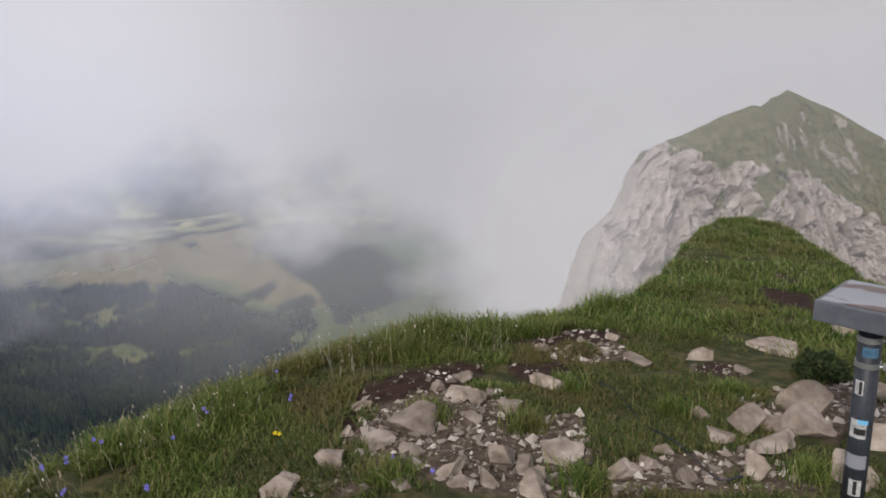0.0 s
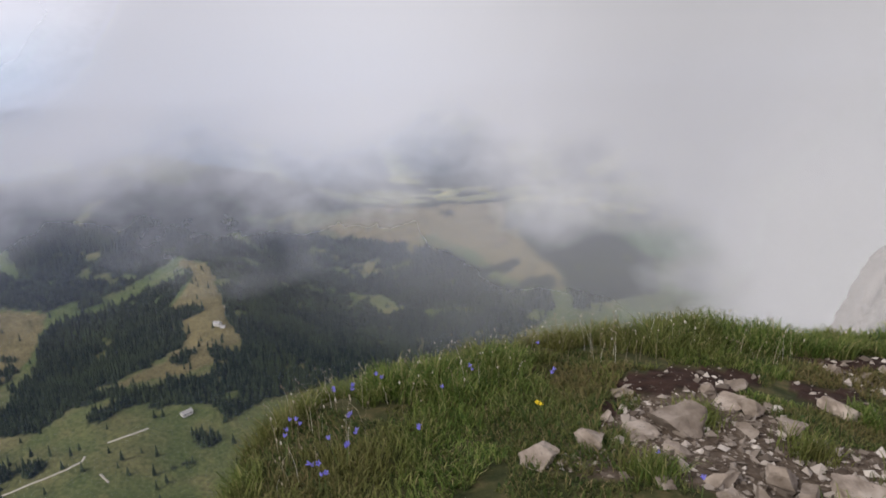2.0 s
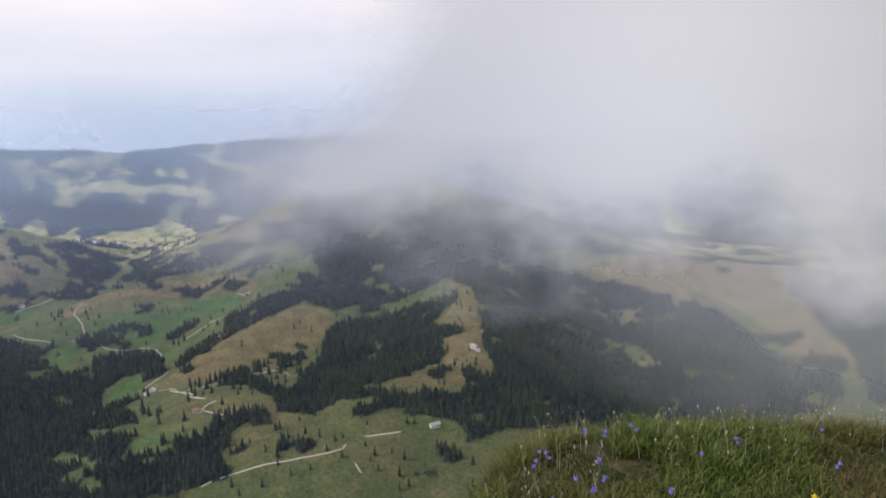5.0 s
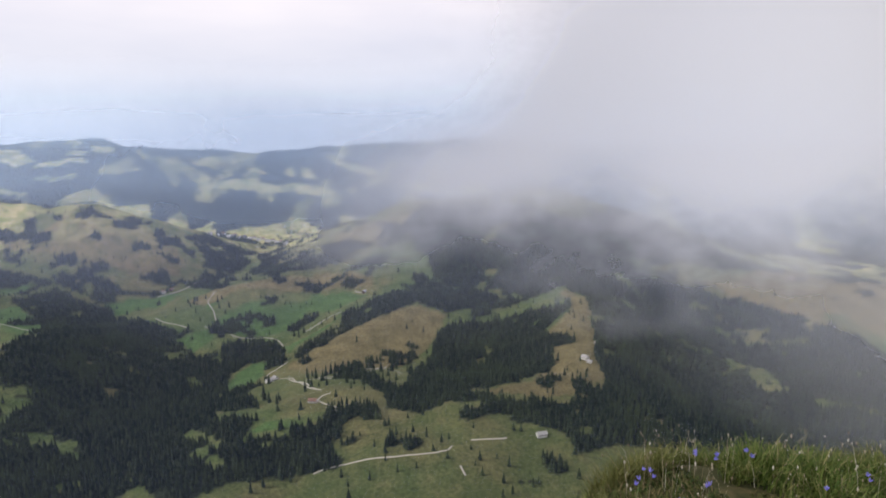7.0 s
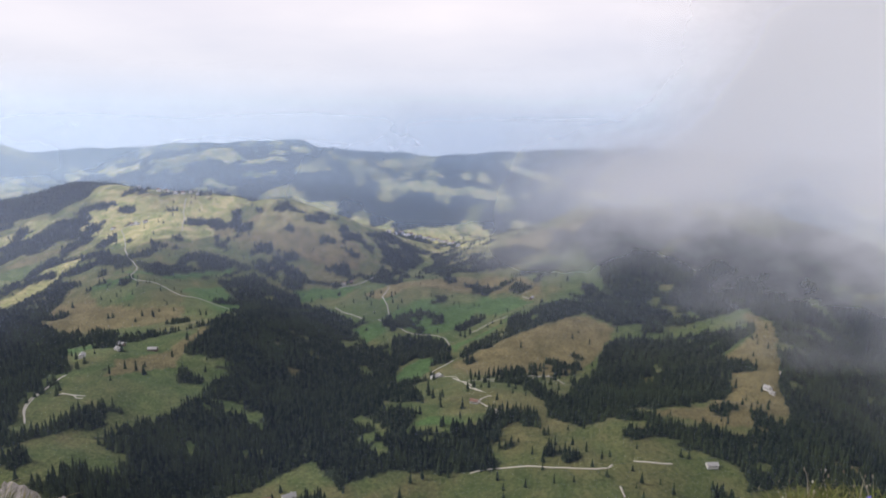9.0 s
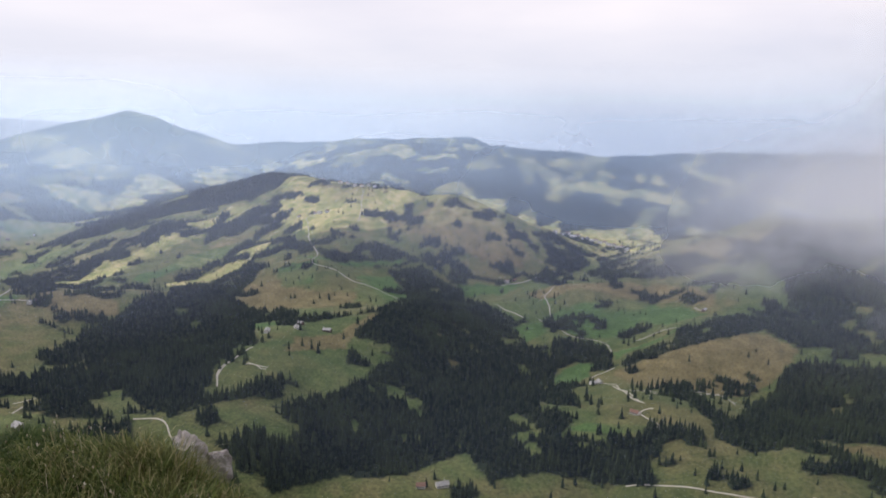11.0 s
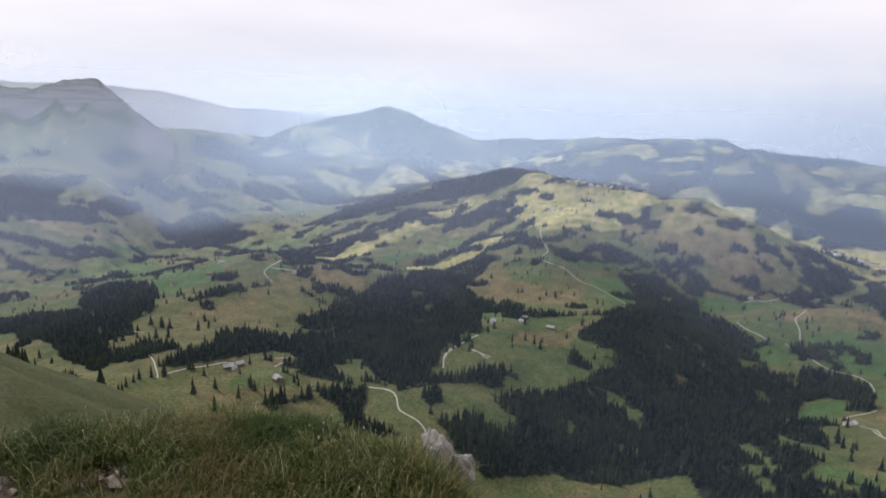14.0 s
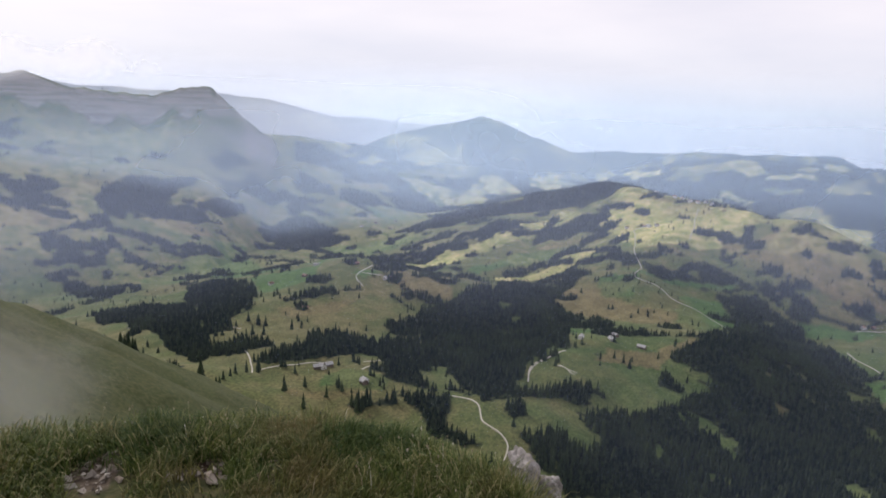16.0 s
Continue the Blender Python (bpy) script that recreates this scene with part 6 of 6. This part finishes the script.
cable(CABLE_PLAN)
for k, (x, y) in enumerate(TUSSOCKS):
    rng = np.random.default_rng(750 + k)
    a, d = rng.uniform(0, 6.28, 2200), np.abs(rng.normal(0, 0.13, 2200))
    blades("grass_tuft", x + np.cos(a) * d, y + np.sin(a) * d, rng.uniform(0.07, 0.17, 2200) * (1 - 0.8 * np.minimum(d, 0.4)), rng.uniform(0.003, 0.005, 2200), 0.7, MAT_TUSSOCK, "dark green tussock of long grass on the rim", seed=760 + k)
for k, (x, y) in enumerate(TUFTS):
    rng = np.random.default_rng(700 + k)
    a, d = rng.uniform(0, 6.28, 500), np.abs(rng.normal(0, 0.06, 500))
    blades("grass_tuft", x + np.cos(a) * d, y + np.sin(a) * d, rng.uniform(0.035, 0.105, 500), rng.uniform(0.003, 0.005, 500), 0.6, MAT_GRASS, "green grass tuft growing between the stones", seed=710 + k)

# ---------------------------------------------------------------- farmhouses, chalets and huts


def gabled(bm, long, wide, wall, rise):
    v = [bm.verts.new(p) for p in ((-long / 2, -wide / 2, -2), (long / 2, -wide / 2, -2), (long / 2, wide / 2, -2), (-long / 2, wide / 2, -2),
                                   (-long / 2, -wide / 2, wall), (long / 2, -wide / 2, wall), (long / 2, wide / 2, wall), (-long / 2, wide / 2, wall),
                                   (-long / 2, 0, wall + rise), (long / 2, 0, wall + rise))]
    for f in ((0, 1, 5, 4), (2, 3, 7, 6), (1, 2, 6, 9, 5), (3, 0, 4, 8, 7), (4, 5, 9, 8), (6, 7, 8, 9)):
        bm.faces.new([v[i] for i in f])


def roof_slab(bm, long, wide, wall, rise, side):
    over, thick = 0.7, 0.28
    run = wide / 2
    k = (run + over) / run
    lo, hi = Vector((0, side * run * k, wall + rise - rise * k)), Vector((0, 0, wall + rise))
    up = Vector((0, side * rise, run)).normalized() * thick
    ring = [Vector((sx * (long / 2 + over), 0, 0)) + p for sx in (-1, 1) for p in (lo + up * 0.1, hi + up * 0.1, hi + up, lo + up)]
    v = [bm.verts.new(p) for p in ring]
    for f in ((0, 1, 2, 3), (7, 6, 5, 4), (0, 4, 5, 1), (1, 5, 6, 2), (2, 6, 7, 3), (3, 7, 4, 0)):
        bm.faces.new([v[i] for i in f])


def house(x, y, long, wide, wall, turn, wall_mat, roof_mat, name, label, group, windows=True, chimney=False):
    root = empty(name, pose(x, y, float(height(x, y)), 0, 0, turn), label, "house", group)
    rise = wide * 0.34
    bm = bmesh.new()
    gabled(bm, long, wide, wall, rise)
    part("wall", bm, wall_mat, root)
    for side in (-1, 1):
        bm = bmesh.new()
        roof_slab(bm, long, wide, wall, rise, side)
        part("roof", bm, roof_mat, root)
    if windows:
        for side in (-1, 1):
            for k in range(3):
                bm = bmesh.new()
                box(bm, long * 0.12, 0.12, wall * 0.3, (long * (k - 1) * 0.28, side * (wide / 2 + 0.03), wall * 0.55))
                part("window", bm, MAT_GLASS, root)
        bm = bmesh.new()
        box(bm, 0.12, wide * 0.16, wall * 0.6, (long / 2 + 0.03, 0, wall * 0.3))
        part("door", bm, MAT_TIMBER, root)
    if chimney:
        bm = bmesh.new()
        box(bm, 0.9, 0.9, 2.2, (long * 0.2, wide * 0.12, wall + rise))
        part("chimney", bm, MAT_WALL, root)
    return root


house_rng = random.Random(31)
for place, spots in HOUSES.items():
    for k, (x, y) in enumerate(spots):
        far = math.hypot(x, y)
        turn = house_rng.uniform(0, 180)
        if place == "chalet":
            wall_m, roof_m, size = MAT_WALL, MAT_ROOF, (11, 8, 4.5) if k == 0 else (7, 5, 3)
            name, label = "chalet", "lone pale chalet with a grey roof on a meadow ridge"
        elif place == "village":
            wall_m, roof_m, size = MAT_WALL, house_rng.choice((MAT_ROOF, MAT_ROOF_RED, MAT_WALL)), (house_rng.uniform(12, 24), 11, 6)
            name, label = "village_house", "pale village house with a pitched roof in the valley"
        elif place == "ridgetop":
            wall_m, roof_m, size = MAT_WALL, house_rng.choice((MAT_ROOF, MAT_ROOF_RED)), (house_rng.uniform(11, 16), 9, 5)
            name, label = "hilltop_house", "pale hamlet house on the crest of a hill"
        elif place == "farm":
            wall_m, roof_m, size = house_rng.choice((MAT_WALL, MAT_TIMBER)), MAT_ROOF, (house_rng.uniform(11, 15), 8, 4)
            name, label = "farmhouse", "alpine farmhouse with a grey roof among green pastures"
        else:
            wall_m, roof_m, size = house_rng.choice((MAT_WALL, MAT_TIMBER)), house_rng.choice((MAT_ROOF, MAT_ROOF_RED)), (house_rng.uniform(9, 13), 7, 3.6)
            name, label = "alpine_hut", "small alpine hut beside a gravel road on the pasture"
        house(x, y, *size, turn, wall_m, roof_m, name, label, "houses of the " + ("village" if place == "village" else "alpine pastures"), far < 1700, place in ("chalet", "farm") and k == 0)

# ---------------------------------------------------------------- lone conifers in the pastures


def conifer(tall, seed):
    rng = random.Random(seed)
    root = empty("conifer", pose(0, 0, -900), "single dark conifer standing in the open pasture", "tree", "lone conifers")
    bm = bmesh.new()
    rings = [[bm.verts.new((math.cos(a) * r, math.sin(a) * r, z)) for a in (i * 1.2566 for i in range(5))] for r, z in ((tall * 0.022, -1.0), (tall * 0.004, tall * 0.93))]
    for i in range(5):
        bm.faces.new((rings[0][i], rings[0][(i + 1) % 5], rings[1][(i + 1) % 5], rings[1][i]))
    part("trunk", bm, MAT_BARK, root)
    bm = bmesh.new()
    tiers = 8
    for k in range(tiers):
        t = k / tiers
        z0, reach = tall * (0.08 + 0.84 * t), tall * 0.20 * (1 - t) ** 0.85 + 0.15
        n = 9
        tip = bm.verts.new((0, 0, z0 + tall * 0.17))
        rim = []
        for i in range(2 * n):
            a = math.pi * i / n + k * 0.7
            r = reach * (rng.uniform(0.85, 1.15) if i % 2 == 0 else rng.uniform(0.4, 0.6))
            rim.append(bm.verts.new((math.cos(a) * r, math.sin(a) * r, z0 - (0.03 * tall if i % 2 == 0 else -0.02 * tall))))
        for i in range(2 * n):
            bm.faces.new((rim[i], rim[(i + 1) % (2 * n)], tip))
    part("crown", bm, MAT_LONE, root)
    return root


def plant_lone(count, seed):
    x, y, rng = scatter(9000, 560, 2000, seed)
    keep = ~wooded(x, y) & (fbm(x, y, 210, 3, 141) > 0.15)
    x, y = x[keep][:count], y[keep][:count]
    kinds = [conifer(h, 500 + k) for k, h in enumerate((9, 12, 15))]
    for k in range(len(x)):
        m = pose(x[k], y[k], float(height(x[k], y[k])), 0, 0, rng.uniform(0, 360))
        if k < 3:
            kinds[k].matrix_basis = m
        else:
            copy_thing(kinds[k % 3], m)


plant_lone(260, 41)
